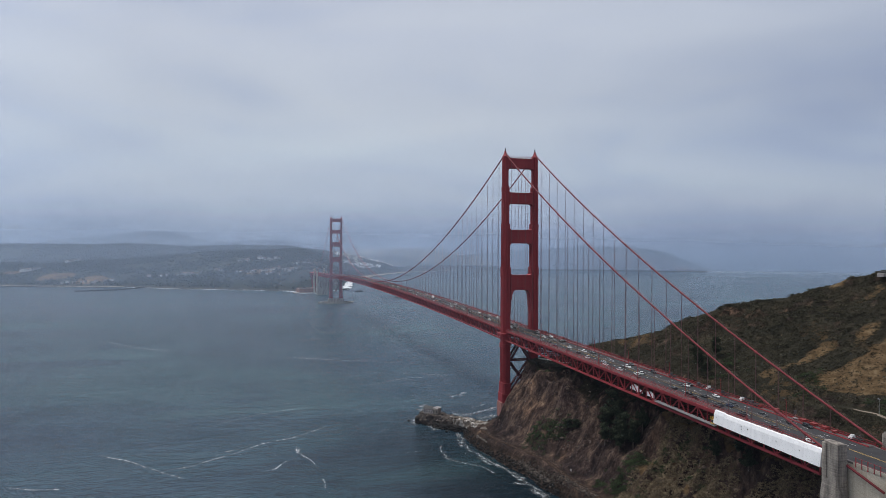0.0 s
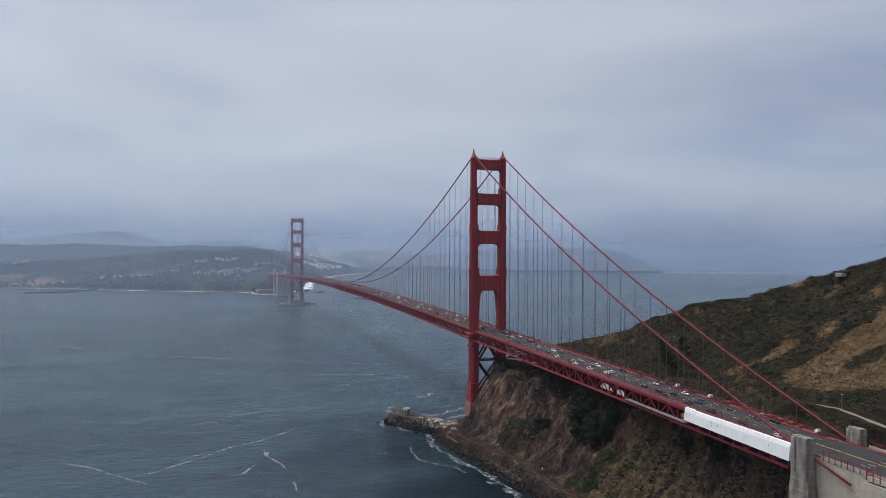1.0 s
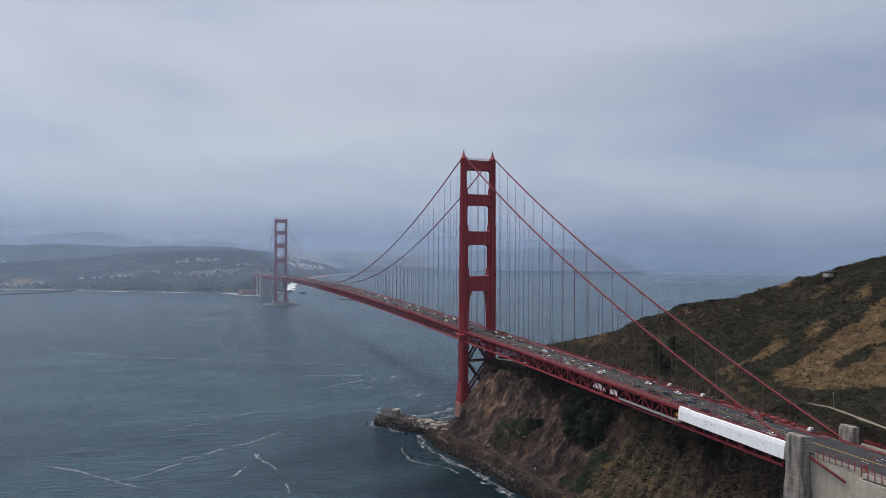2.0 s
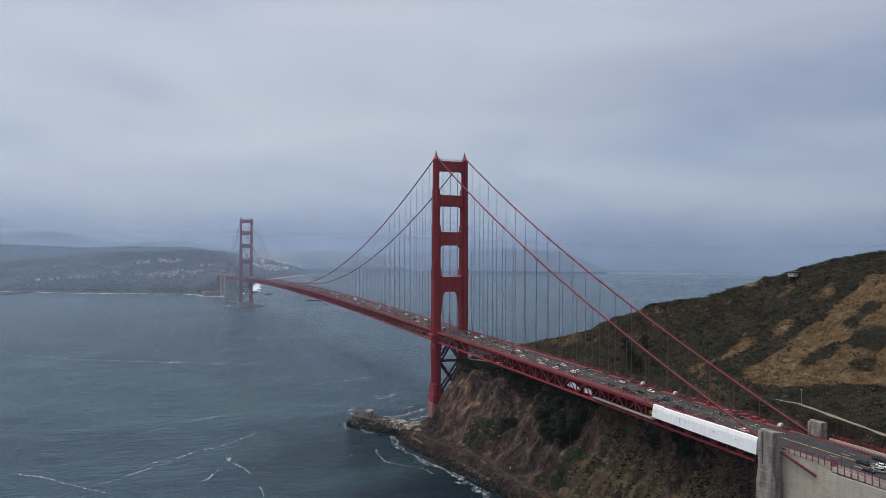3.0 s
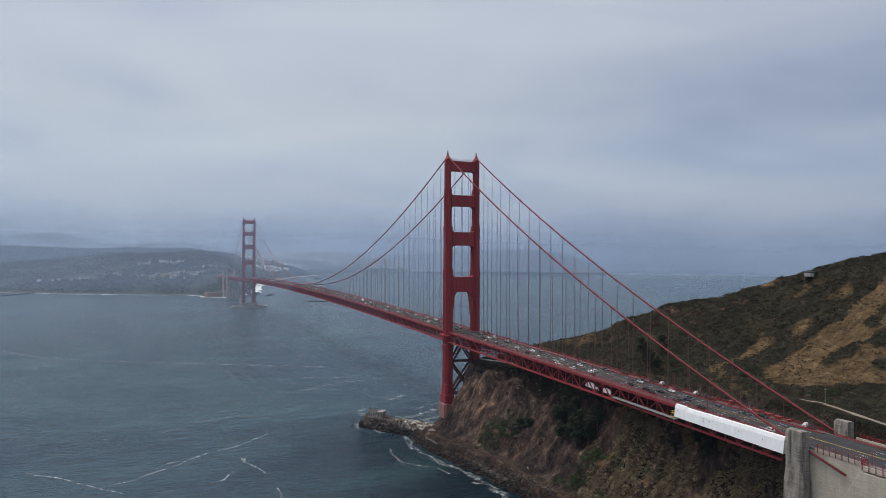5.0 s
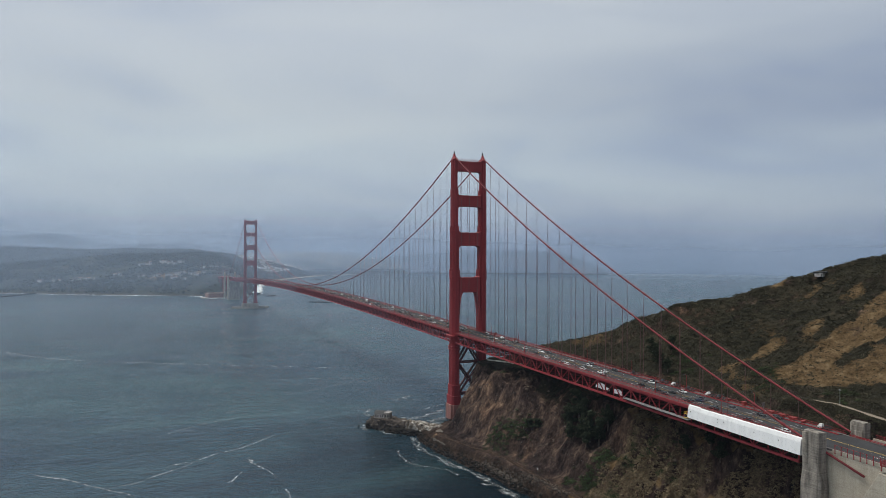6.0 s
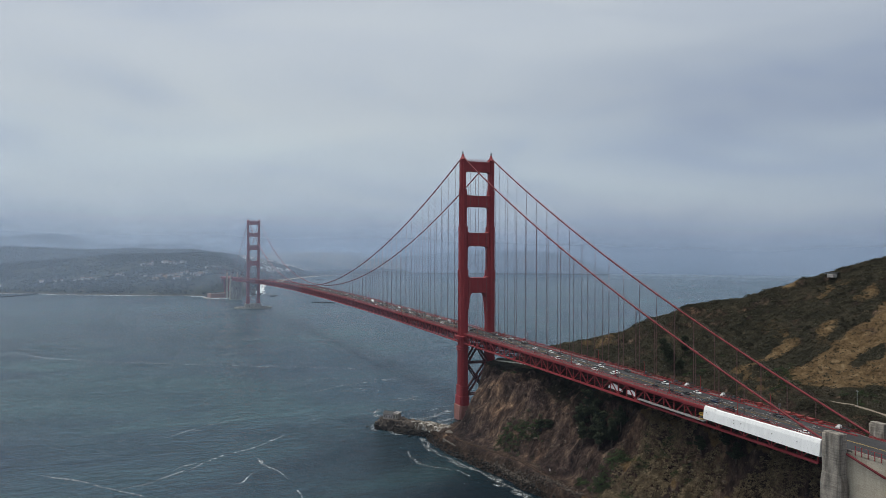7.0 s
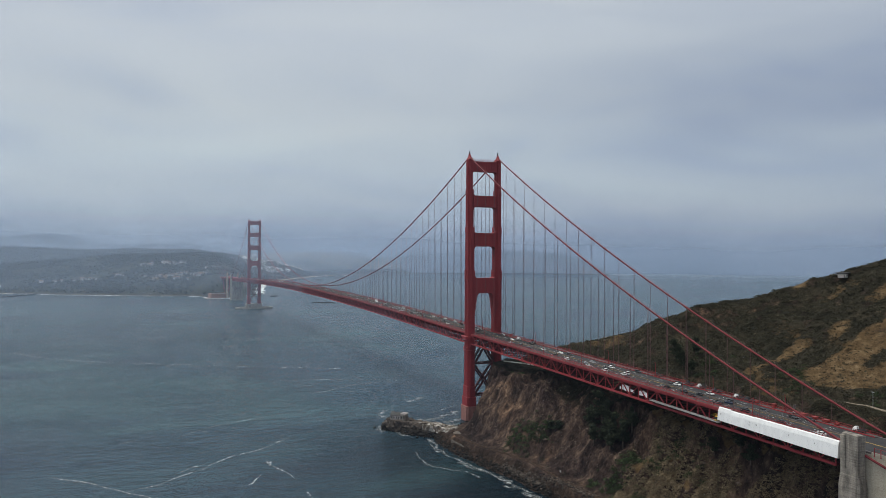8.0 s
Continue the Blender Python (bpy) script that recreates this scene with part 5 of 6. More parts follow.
# ---------------------------------------------------------------- road works on the west footway
def work_truck(y, crane):
    t = thing("work_truck", "white-cabbed flatbed works truck parked on the bridge footway", "truck", "works vehicles", at=pose(11.5, y, road_z(y) + 0.23, 0, 0, rnd.uniform(-3, 3)))
    white = PAINTS[0 if crane else 3][1]
    bm = bmesh.new()
    loft(bm, [ring_rect(0.7, 2.9, 2.0, 0.45), ring_rect(0.7, 3.0, 2.0, 1.1), ring_rect(0.7, 2.5, 1.9, 1.35), ring_rect(0.9, 2.1, 1.6, 2.1)])
    part("cab", bm, white, t)
    block("windscreen", -0.75, 0.75, 2.3, 2.42, 1.45, 1.95, GLASS, t)
    block("flatbed", -1.05, 1.05, -3.0, 0.6, 0.75, 1.0, DARK, t)
    for s in (-1, 1):
        block("side_board", s * 1.05 - 0.04, s * 1.05 + 0.04, -3.0, 0.55, 0.95, 1.3, ROOFG, t)
        for yy in (-2.0, 2.0):
            hang("wheel", wheel_me, DARK, t).location = (s * 0.92, yy, 0.34)
    if crane:
        bm = bmesh.new()
        for yy in np.linspace(-3, 0.4, 5):
            box(bm, -0.95, -0.88, yy - 0.04, yy + 0.04, 1.0, 2.7)
            box(bm, 0.88, 0.95, yy - 0.04, yy + 0.04, 1.0, 2.7)
        for z in (1.8, 2.65):
            box(bm, -0.95, -0.88, -3, 0.45, z, z + 0.08)
            box(bm, 0.88, 0.95, -3, 0.45, z, z + 0.08)
        part("cage_rack", bm, ROOFG, t, "dark open rack")


for y, c in ((-208, False), (-234, False), (-243, True), (-254, False), (-269, True), (-276, False), (-335, True)):
    work_truck(y, c)
for i, (y, l, h) in enumerate(((-290.5, 2.6, 2.6), (-306.5, 3.4, 1.5), (-312.5, 4.2, 1.4), (-318.5, 4.0, 1.5), (-324, 2.2, 1.2), (-280, 1.8, 1.4), (-28, 3.0, 2.2), (-62, 3.6, 2.4))):
    t = thing("equipment_box", "red steel site equipment box on the bridge footway", "equipment", "site equipment", at=pose(12.0, y, road_z(y) + 0.22))
    l, h = l * 0.75, h * 0.75
    block("box_body", -0.9, 0.9, -l / 2, l / 2, 0.12, h, RED_BOX, t)
    block("box_lid", -0.98, 0.98, -l / 2 - 0.06, l / 2 + 0.06, h, h + 0.1, RED_BOX, t)
    for yy in (-l / 2 + 0.3, l / 2 - 0.3):
        block("skid", -0.9, 0.9, yy - 0.12, yy + 0.12, 0.0, 0.12, DARK, t)
t = thing("sign_trailer", "grey message sign board on a mast on the bridge footway", "road sign", at=pose(12.0, -302, road_z(-302) + 0.22))
block("trailer_base", -0.8, 0.8, -1.1, 1.1, 0.3, 0.7, STEEL, t)
block("mast", -0.1, 0.1, -0.1, 0.1, 0.7, 2.6, STEEL, t)
block("sign_board", -0.9, 0.9, -0.12, 0.12, 2.4, 4.2, PALE, t)
for s in (-1, 1):
    hang("wheel", wheel_me, DARK, t).location = (s * 0.75, 0, 0.34)


# ---------------------------------------------------------------- plants on the headland
ICO = bmesh.new()
bmesh.ops.create_icosphere(ICO, subdivisions=1, radius=1.0)
ico_v = np.array([v.co for v in ICO.verts])
ico_f = np.array([[v.index for v in f.verts] for f in ICO.faces])


def clumps(name, centres, sizes, squash, mat, label, category, rng, jitter=0.35, base=None, parent=None, rough=(ico_v, ico_f)):
    """Many uneven small clumps in one mesh."""
    v0, f0 = rough
    n, k = len(centres), len(v0)
    stretch = 1 + (rng.random((n, k, 1)) - 0.5) * 2 * jitter
    aspect = np.stack([0.75 + 0.5 * rng.random(n), 0.75 + 0.5 * rng.random(n), squash * (0.8 + 0.4 * rng.random(n))], -1)
    a = rng.random(n) * math.tau
    ca, sa = np.cos(a)[:, None], np.sin(a)[:, None]
    v = v0[None] * stretch * aspect[:, None] * sizes[:, None, None]
    v = np.stack([v[..., 0] * ca - v[..., 1] * sa, v[..., 0] * sa + v[..., 1] * ca, v[..., 2]], -1) + centres[:, None]
    f = f0[None] + (np.arange(n) * k)[:, None, None]
    me = mesh_np(name, v.reshape(-1, 3), f.reshape(-1, 3))
    ob = hang(name, me, mat, parent, label)
    return tagged(ob, category=category, kind="stuff")


def leafy(name, centres, radii, leaves, leaf, squash, mat, label, category, rng, parent=None):
    """Bushes of many small leaf sprays, in one mesh; each spray is a crossed pair of facets."""
    n = len(centres)
    d = rng.normal(size=(n, leaves, 3))
    d /= np.linalg.norm(d, axis=-1, keepdims=True)
    d[..., 2] = np.abs(d[..., 2]) * 1.1 - 0.1
    r = radii[:, None, None] * (0.45 + 0.55 * rng.random((n, leaves, 1)))
    p = centres[:, None] + d * r * np.array([1, 1, squash])
    p = p.reshape(-1, 3)
    m = len(p)
    size = (leaf[0] + (leaf[1] - leaf[0]) * rng.random((m, 1))) * np.repeat(np.clip(radii, 0.7, 2.2), leaves)[:, None]
    u = rng.normal(size=(m, 3)) * (1, 1, 0.45)
    u /= np.linalg.norm(u, axis=-1, keepdims=True)
    w = np.cross(u, rng.normal(size=(m, 3)) * (0.5, 0.5, 1))
    w /= np.linalg.norm(w, axis=-1, keepdims=True)
    v = np.stack([p - u * size, p + w * size * 0.8, p + u * size, p - w * size * 0.8], 1)
    f = np.arange(m * 4).reshape(m, 4)
    ob = hang(name, mesh_np(name, v.reshape(-1, 3), f), mat, parent, label)
    return tagged(ob, category=category, kind="stuff" if not parent else "")


rng = np.random.default_rng(5)


def scatter(n, x0, x1, y0, y1, want, lobes, size, spread):
    """Bush lobes where want(x, y, z) says they grow."""
    x, y = rng.uniform(x0, x1, n), rng.uniform(y0, y1, n)
    z = ground_z(x, y)
    off_tracks = (np.abs(x - np.interp(y, TRACK_Y, TRACK_X)) > 4) & ((np.abs(x - np.interp(y, FIRE_Y, FIRE_X)) > 4.5) | (y > -296))
    seaward = (x < 26) | (y < -82 - 1.1 * (x - 26))
    keep = (rng.random(n) < want(x, y, z)) & off_tracks & seaward & (z > 6) & ~((np.abs(x) < 19) & (y < -346)) & ~((np.abs(x) < 20) & (y > -78 + 1.2 * np.abs(x - 4)))
    x, y, z = x[keep], y[keep], z[keep]
    s = size[0] + (size[1] - size[0]) * rng.random(len(x)) ** 2.2
    x, y, s = np.repeat(x, lobes), np.repeat(y, lobes), np.repeat(s, lobes)
    x = x + rng.normal(0, spread, len(x)) * s
    y = y + rng.normal(0, spread, len(y)) * s
    z = ground_z(x, y)
    return np.stack([x, y, z], -1), s


def scrub_want(x, y, z):
    return (0.04 + 0.96 * smooth(cover_at(x, y, z), 0.25, 0.7)) * (0.14 * smooth(-y, 70, 130) + 0.12 * smooth(-y, 150, 210) + 0.75 * smooth(x, 14, 40)) * (1 - 0.8 * on_cliff(x, y))


c, s = scatter(52000, -50, 235, -425, 0, scrub_want, 1, (0.5, 2.2), 0.3)
leafy("coastal_scrub", c, s, 30, (0.12, 0.26), 0.42, SCRUB, "dense grey-green coastal scrub covering the headland", "shrubs", rng)
c, s = scatter(9000, -50, 235, -425, 0, lambda x, y, z: (1 - 0.85 * on_cliff(x, y)) * (1 - 0.6 * smooth(x, 8, 24)) * (0.12 + 0.3 * smooth(cover_at(x, y, z), 0.1, 0.5) * (1 - smooth(cover_at(x, y, z), 0.7, 1.0)) + 0.75 * (1 - smooth(x, -5, 25)) * (1 - smooth(cover_at(x, y, z), 0.5, 0.9))), 1, (0.5, 1.5), 0.3)
leafy("dry_brush", c, s, 30, (0.1, 0.22), 0.7, DRY, "dry straw-coloured brush on the slopes", "shrubs", rng)

c, s = scatter(5200, 42, 190, -410, -245, lambda x, y, z: 0.75 * (1 - smooth(cover_at(x, y, z), 0.3, 0.8)), 1, (0.35, 1.1), 0.3)
leafy("low_shrubs", c, s, 26, (0.16, 0.32), 0.6, SCRUB, "small dark shrubs dotted over the dry grass", "shrubs", rng)
c, s = scatter(26000, -36, 6, -350, -225, lambda x, y, z: 0.8 * (fbm(x, y, 10, 4, 83) > 0.44), 1, (0.5, 1.6), 0.3)
leafy("dry_brush", c, s, 30, (0.14, 0.3), 0.6, DRY, "dry straw-coloured brush below the bridge deck", "shrubs", rng)
y = rng.uniform(-425, -300, 5200)
x = np.interp(y, FIRE_Y, FIRE_X) - 1.9 - 9.0 * rng.random(5200) ** 1.4
x, y = x[x > 16.9], y[x > 16.9]
c, s = np.stack([x, y, ground_z(x, y)], -1), 0.4 + 0.8 * rng.random(len(x)) ** 2
leafy("coastal_scrub", c, s, 30, (0.14, 0.28), 0.5, SCRUB, "grey-green scrub on the bank above the approach road", "shrubs", rng)

# fresh green thickets in the damp folds of the cliff
gc, gr = [], []
for x0, y0, n, sd in ((-34, -134, 110, 4.6), (-39, -124, 60, 3.4), (-27, -143, 60, 3.6), (-24, -143, 14, 1.8), (-26, -220, 60, 3.6), (-20, -221, 40, 3.0), (-30, -218, 34, 3.0),
                      (-13, -237, 36, 3.2), (-8, -247, 36, 3.0), (-28, -240, 34, 2.6), (-8, -262, 26, 3.0), (-33, -206, 16, 2.2), (49, -271, 30, 4.2), (45, -318, 24, 4.0), (38, -282, 16, 3.6), (36, -225, 24, 5.0), (44, -213, 20, 5.0), (-14, -86, 12, 2.0)):
    q = rng.normal(0, sd, (n, 2)) + (x0, y0)
    gc.append(np.stack([q[:, 0], q[:, 1], ground_z(q[:, 0], q[:, 1])], -1))
    gr.append(rng.uniform(0.9, 2.3, n))
leafy("green_thicket", np.concatenate(gc), np.concatenate(gr), 150, (0.06, 0.13), 0.7, GREEN, "fresh green bushes filling folds of the headland", "shrubs", rng)


def cypress(x, y, height, spread, seed):
    r = np.random.default_rng(seed)
    z = float(ground_z(x, y)) - 0.3
    t = thing("cypress_tree", "dark green wind-shaped cypress on the headland slope", "tree", "cypress trees", at=pose(x, y, z))
    bm = bmesh.new()
    lean = r.normal(0, 0.06, 2)
    tube(bm, [(lean[0] * h * height, lean[1] * h * height, h * height) for h in (0, 0.25, 0.55, 0.9)], [height * 0.035, height * 0.028, height * 0.018, height * 0.005], 7)
    part("trunk", bm, BARK, t)
    tips = []
    for k in range(9):
        h = r.uniform(0.22, 0.9)
        a = r.uniform(0, math.tau)
        reach = spread * (1.15 - h) * r.uniform(0.6, 1.0)
        p0 = Vector((lean[0] * h * height, lean[1] * h * height, h * height))
        p1 = p0 + Vector((math.cos(a) * reach, math.sin(a) * reach, height * r.uniform(0.03, 0.14)))
        bm = bmesh.new()
        tube(bm, [p0, p0.lerp(p1, 0.5) + Vector((0, 0, -0.1)), p1], [0.16, 0.1, 0.03], 5)
        part("limb", bm, BARK, t)
        tips.append((p0, p1))
    pts = []
    for p0, p1 in tips:
        for _ in range(60):
            q = p0.lerp(p1, r.uniform(0.35, 1.1))
            pts.append((q.x + r.normal(0, spread * 0.16), q.y + r.normal(0, spread * 0.16), q.z + r.normal(0.2, height * 0.035)))
    for _ in range(200):
        h = r.uniform(0.3, 1.02)
        a, d = r.uniform(0, math.tau), spread * (1.1 - h) * 0.6 * r.random() ** 0.6
        pts.append((math.cos(a) * d, math.sin(a) * d, h * height))
    pts = np.array(pts)
    leafy("crown", pts, r.uniform(0.4, 1.0, len(pts)) * height / 13, 14, (0.22, 0.42), 0.8, CYPRESS, "", "", r, parent=t)
    return t


for i, (x, y, h, sp) in enumerate(((-17, -196, 17, 5.0), (-20, -203, 14, 4.6), (-13, -206, 17, 5.0), (-22, -190, 13, 4.6), (-12, -190, 15, 5.0), (-16, -201, 18, 5.2), (-24, -146, 6, 5.4), (-21, -150, 6, 5.2), (-15, -178, 17, 6.5), (-12, -185, 18, 6.5), (-8, -208, 15, 6),
                                   (34, -200, 12, 4.6), (30, -208, 11, 4.2), (38, -193, 12, 4.5), (29, -217, 9, 3.6), (44, -203, 11, 4.4), (-4, -268, 9, 3.8), (-3, -290, 10, 4.2), (-2, -283, 9, 3.8))):
    cypress(x, y, h, sp, 300 + i)

# ---------------------------------------------------------------- shore rocks
CRAG = foliage("cliff_crag_rock", (0.045, 0.033, 0.029), (0.11, 0.082, 0.068), 0.2)
BOULDER = foliage("mixed_shore_boulders", (0.012, 0.01, 0.009), (0.082, 0.068, 0.058), 0.3)
n = 3000
y = rng.uniform(-330, -46, n)
x = np.interp(y, SHORE_Y, SHORE_X) + rng.normal(1.8, 2.0, n)
z = ground_z(x, y)
keep = (z > -0.9) & (z < 4.2)
x, y, z = x[keep], y[keep], z[keep]
clumps("shore_boulders", np.stack([x, y, np.maximum(z, -0.6)], -1), 0.25 + 1.2 * rng.random(len(x)) ** 4, 0.75, ROCK, "dark wet boulders along the waterline", "rocks", rng, 0.3)
n = 1700
y = rng.uniform(-225, -136, n)
x = np.interp(y, SHORE_Y, SHORE_X) + rng.normal(5.0, 1.5, n)
clumps("boulder_heap", np.stack([x, y, ground_z(x, y)], -1), 0.22 + 0.65 * rng.random(n) ** 3, 0.75, BOULDER, "heap of grey boulders below the shore track", "rocks", rng, 0.3)
n = 260
x = rng.uniform(-45, -18, n)
y = np.interp(x, SOUTH_X, SOUTH_Y) + rng.normal(1, 3.5, n)
clumps("pier_boulders", np.stack([x, y, np.maximum(ground_z(x, y), -0.5)], -1), 0.6 + 2.0 * rng.random(n) ** 2, 0.7, ROCK, "dark boulders round the tower footing", "rocks", rng, 0.3)


def outcrop(x, y, z, sx, sy, sz, turn, mat, label, seed):
    r = np.random.default_rng(seed)
    bm = bmesh.new()
    bmesh.ops.create_icosphere(bm, subdivisions=5, radius=1.0)
    for v in bm.verts:
        p = v.co * 2.2 + Vector((seed * 3.1, 0, 0))
        d = 1 + 0.28 * noise.noise(p) + 0.2 * noise.noise(p * 2.6) + 0.16 * noise.noise(p * 5) + 0.12 * abs(noise.noise(p * 9)) + 0.06 * noise.noise(p * 21)
        q = v.co * d
        q.z = min(q.z, 0.6 + 0.12 * noise.noise(p * 1.4) + 0.07 * noise.noise(p * 7))
        v.co = (q.x * sx, q.y * sy, q.z * sz)
    ob = part("rock_outcrop", bm, mat, None, label, True)
    ob.matrix_basis = pose(x, y, z, 0, 0, turn)
    return tagged(ob, category="rock", group="spit rocks")


n = 2200
y, x = rng.uniform(-330, -8, n), rng.uniform(-46, -2, n)
z = ground_z(x, y)
steep = np.hypot(ground_z(x + 1, y) - z, ground_z(x, y + 1) - z)
keep = (z > 7) & (rng.random(n) < smooth(steep, 0.5, 1.3)) & (np.abs(x - np.interp(y, TRACK_Y, TRACK_X)) > 3)
clumps("cliff_rocks", np.stack([x[keep], y[keep], z[keep] - 0.1], -1), 0.2 + 1.1 * rng.random(int(keep.sum())) ** 4, 0.6, CRAG, "loose brown rocks and crags on the cliff", "rocks", rng, 0.35)


outcrop(-79, -9, 1.0, 13, 8, 12.6, 135, BROWNROCK, "brown sea rock carrying the old signal house", 1)
outcrop(-70, -21, 1.0, 11, 6.5, 11.5, 128, BROWNROCK, "brown sea rock ledge of the spit", 2)
outcrop(-60.5, -32, 0.5, 12, 7, 12.5, 130, PALEROCK, "rock ledge whitened by sea birds", 3)
outcrop(-52, -43, 0.5, 10, 8, 11.0, 115, PALEROCK, "brown sea rock ledge partly whitened by sea birds", 6)
outcrop(-66, -36, 0.0, 9, 4, 6.0, 128, ROCK, "dark wave-washed rock beside the spit", 7)
outcrop(-75, -26, 0.0, 9, 4, 5.5, 128, ROCK, "dark wave-washed rock beside the spit", 8)
outcrop(-87, -3, 0.0, 6, 5, 6.5, 40, ROCK, "dark rock at the tip of the spit", 4)
outcrop(-74, -2, -0.5, 7, 4, 6, 120, ROCK, "dark wave-washed rock beside the spit", 5)

n = 520
u = rng.random(n)
x = -88 + 36 * u + rng.normal(0, 5.0, n)
y = 2 - 46 * u + rng.normal(0, 5.0, n)
keep = np.abs((x + 88) * 0.79 + (y - 2) * 0.62) > 4.5
clumps("spit_boulders", np.stack([x, y, rng.uniform(-0.6, 0.7, n)], -1)[keep], 0.4 + 1.7 * rng.random(int(keep.sum())) ** 2.5, 0.7, ROCK, "dark wet boulders round the rocky spit", "rocks", rng, 0.35)

# old signal house on the spit
sig = thing("signal_house", "old grey fog signal house with boarded windows on the rocks", "house", at=pose(-79.5, -8.5, 8.3, 0, 0, -42))


def gable(name, x0, x1, y0, y1, z0, rise, mat, parent, over=0.4):
    bm = bmesh.new()
    ym = (y0 + y1) / 2
    a = [(x0 - over, y0 - over, z0 - 0.15), (x0 - over, ym, z0 + rise), (x0 - over, y1 + over, z0 - 0.15), (x0 - over, y1 + over, z0 - 0.35), (x0 - over, ym, z0 + rise - 0.22), (x0 - over, y0 - over, z0 - 0.35)]
    loft(bm, [a, [(x1 + over, y, z) for _, y, z in a]])
    return part(name, bm, mat, parent)


bm = bmesh.new()
box(bm, -6.6, 1.6, -3.0, 3.0, -1.5, 3.7)
wall = part("wall", bm, WALLG, sig)
bm = bmesh.new()
for xx in (-6.6, 1.3):
    loft(bm, [[(xx, -3.0, 3.7), (xx, 3.0, 3.7), (xx, 0, 5.7)], [(xx + 0.3, -3.0, 3.7), (xx + 0.3, 3.0, 3.7), (xx + 0.3, 0, 5.7)]])
part("gable_end", bm, WALLG, sig)
gable("roof", -6.6, 1.5, -3.0, 3.0, 3.7, 2.1, ROOFG, sig)
bm = bmesh.new()
box(bm, 1.6, 6.2, -2.8, 3.2, -1.5, 4.6)
part("annex", bm, STAINED, sig, "brown weathered annex with a flat top")
block("annex_cap", 1.65, 6.5, -3.1, 3.5, 4.6, 5.0, WALLG, sig)
block("roof_box", 3.0, 5.2, -1.3, 1.3, 5.0, 5.7, WALLG, sig)
for xx in (-5.5, -3.5, -1.5, 0.5):
    block("window", xx - 0.45, xx + 0.45, -3.06, -2.9, 1.0, 2.7, ROOFG, wall)
for yy in (-1.6, 1.4):
    block("window", -6.66, -6.5, yy - 0.45, yy + 0.45, 1.2, 3.0, ROOFG, wall)
for xx in (2.8, 5.0):
    block("window", xx - 0.5, xx + 0.5, -2.88, -2.7, 1.1, 3.2, ROOFG, sig)
bm = bmesh.new()
tube(bm, [(-6.0, 1.6, 4.0), (-6.0, 1.6, 7.0)], 0.25, 6)
part("chimney", bm, ROOFG, sig)


# ---------------------------------------------------------------- tracks
def ribbon(name, pts, width, mat, label, category, kind="structure", lift=0.35, sub=10, drape=True, cover=False, fade=1.0, seed=0):
    """A band along a line of plan points; draped on the ground, or flat on the sea."""
    r = random.Random(seed)
    line = []
    for a, b in zip(pts, pts[1:]):
        for k in range(sub):
            line.append(Vector(a).lerp(Vector(b), k / sub))
    line.append(Vector(pts[-1]))
    for _ in range(4):
        line = [line[0]] + [(line[i - 1] + line[i] * 2 + line[i + 1]) / 4 for i in range(1, len(line) - 1)] + [line[-1]]
    across = 6
    vs, cv, run = [], [], 0.0
    for i, p in enumerate(line):
        run += (p - line[i - 1]).length / 14 if i else 0
        d = (line[min(i + 1, len(line) - 1)] - line[max(i - 1, 0)]).normalized()
        nrm = Vector((d.y, -d.x))
        w = width * (0.75 + 0.5 * noise.noise(Vector((run * 1.7, seed * 7.7, 0)) + Vector((0.2, 0.1, 0.3)))) if cover else width
        end = min(1.0, min(i, len(line) - 1 - i) / max(2, len(line) * 0.12))
        off = (0.08 if drape else 0.5) * width * noise.noise(Vector((run, seed * 3.3, 2.0))) if cover else 0
        for j in range(across + 1):
            u = j / across * 2 - 1
            q = p + nrm * (u * w / 2 + off)
            vs.append((q.x, q.y, (float(ground_z(q.x, q.y)) + lift * (1 - 0.6 * u * u)) if drape else lift))
            cv.append((1 - u ** 4) * end * fade)
    me = mesh_np(name, np.array(vs), grid_faces(len(line), across + 1), np.array(cv))
    return tagged(hang(name, me, mat, None, label, True), category=category, kind=kind)


ribbon("shore_track", [(x, y) for x, y in zip(TRACK_X, TRACK_Y)][::-1][:-1], 6.5, TRACKDIRT, "brown dirt track along the foot of the cliff", "track", cover=True, fade=1.1)
ribbon("fire_road", [(35, -304), (36.5, -322), (29.5, -344), (24.5, -360), (20.5, -376), (17, -425)], 4.6, ROADDIRT, "pale dirt fire road across the hillside", "track", cover=True, fade=1.1)

bm = bmesh.new()
prism(bm, [(4.6 * math.cos(k * math.tau / 16), 3.6 * math.sin(k * math.tau / 16)) for k in range(16)], -1.5, 0.3)
slab = part("concrete_slab", bm, OLDCONC, None, "grey concrete pad at the head of the shore track")
slab.matrix_basis = pose(-53, -64, float(ground_z(-53, -64)) + 0.1, 0, 0, 30)
tagged(slab, category="concrete pad")
rw = thing("retaining_wall", "mossy old concrete retaining wall holding up the shore track", "retaining wall", at=pose(-61.8, -82, 0, 0, 0, 4))
for k in range(6):
    block("wall_panel", -0.5, 0.5, -9.6 + 3.2 * k, -6.42 + 3.2 * k, 0.5, 5.6 + 0.3 * (k % 2), OLDCONC, rw)

# a small marker board and gate beside the shore track
t = thing("notice_board", "small grey board on posts beside the shore track", "sign", at=pose(-39.5, -181, float(ground_z(-39.5, -181))))
block("board", -0.08, 0.08, -0.8, 0.8, 1.2, 2.6, WALLG, t)
for yy in (-0.7, 0.7):
    block("post", 0.05, 0.2, yy - 0.08, yy + 0.08, -0.5, 2.6, BARK, t)


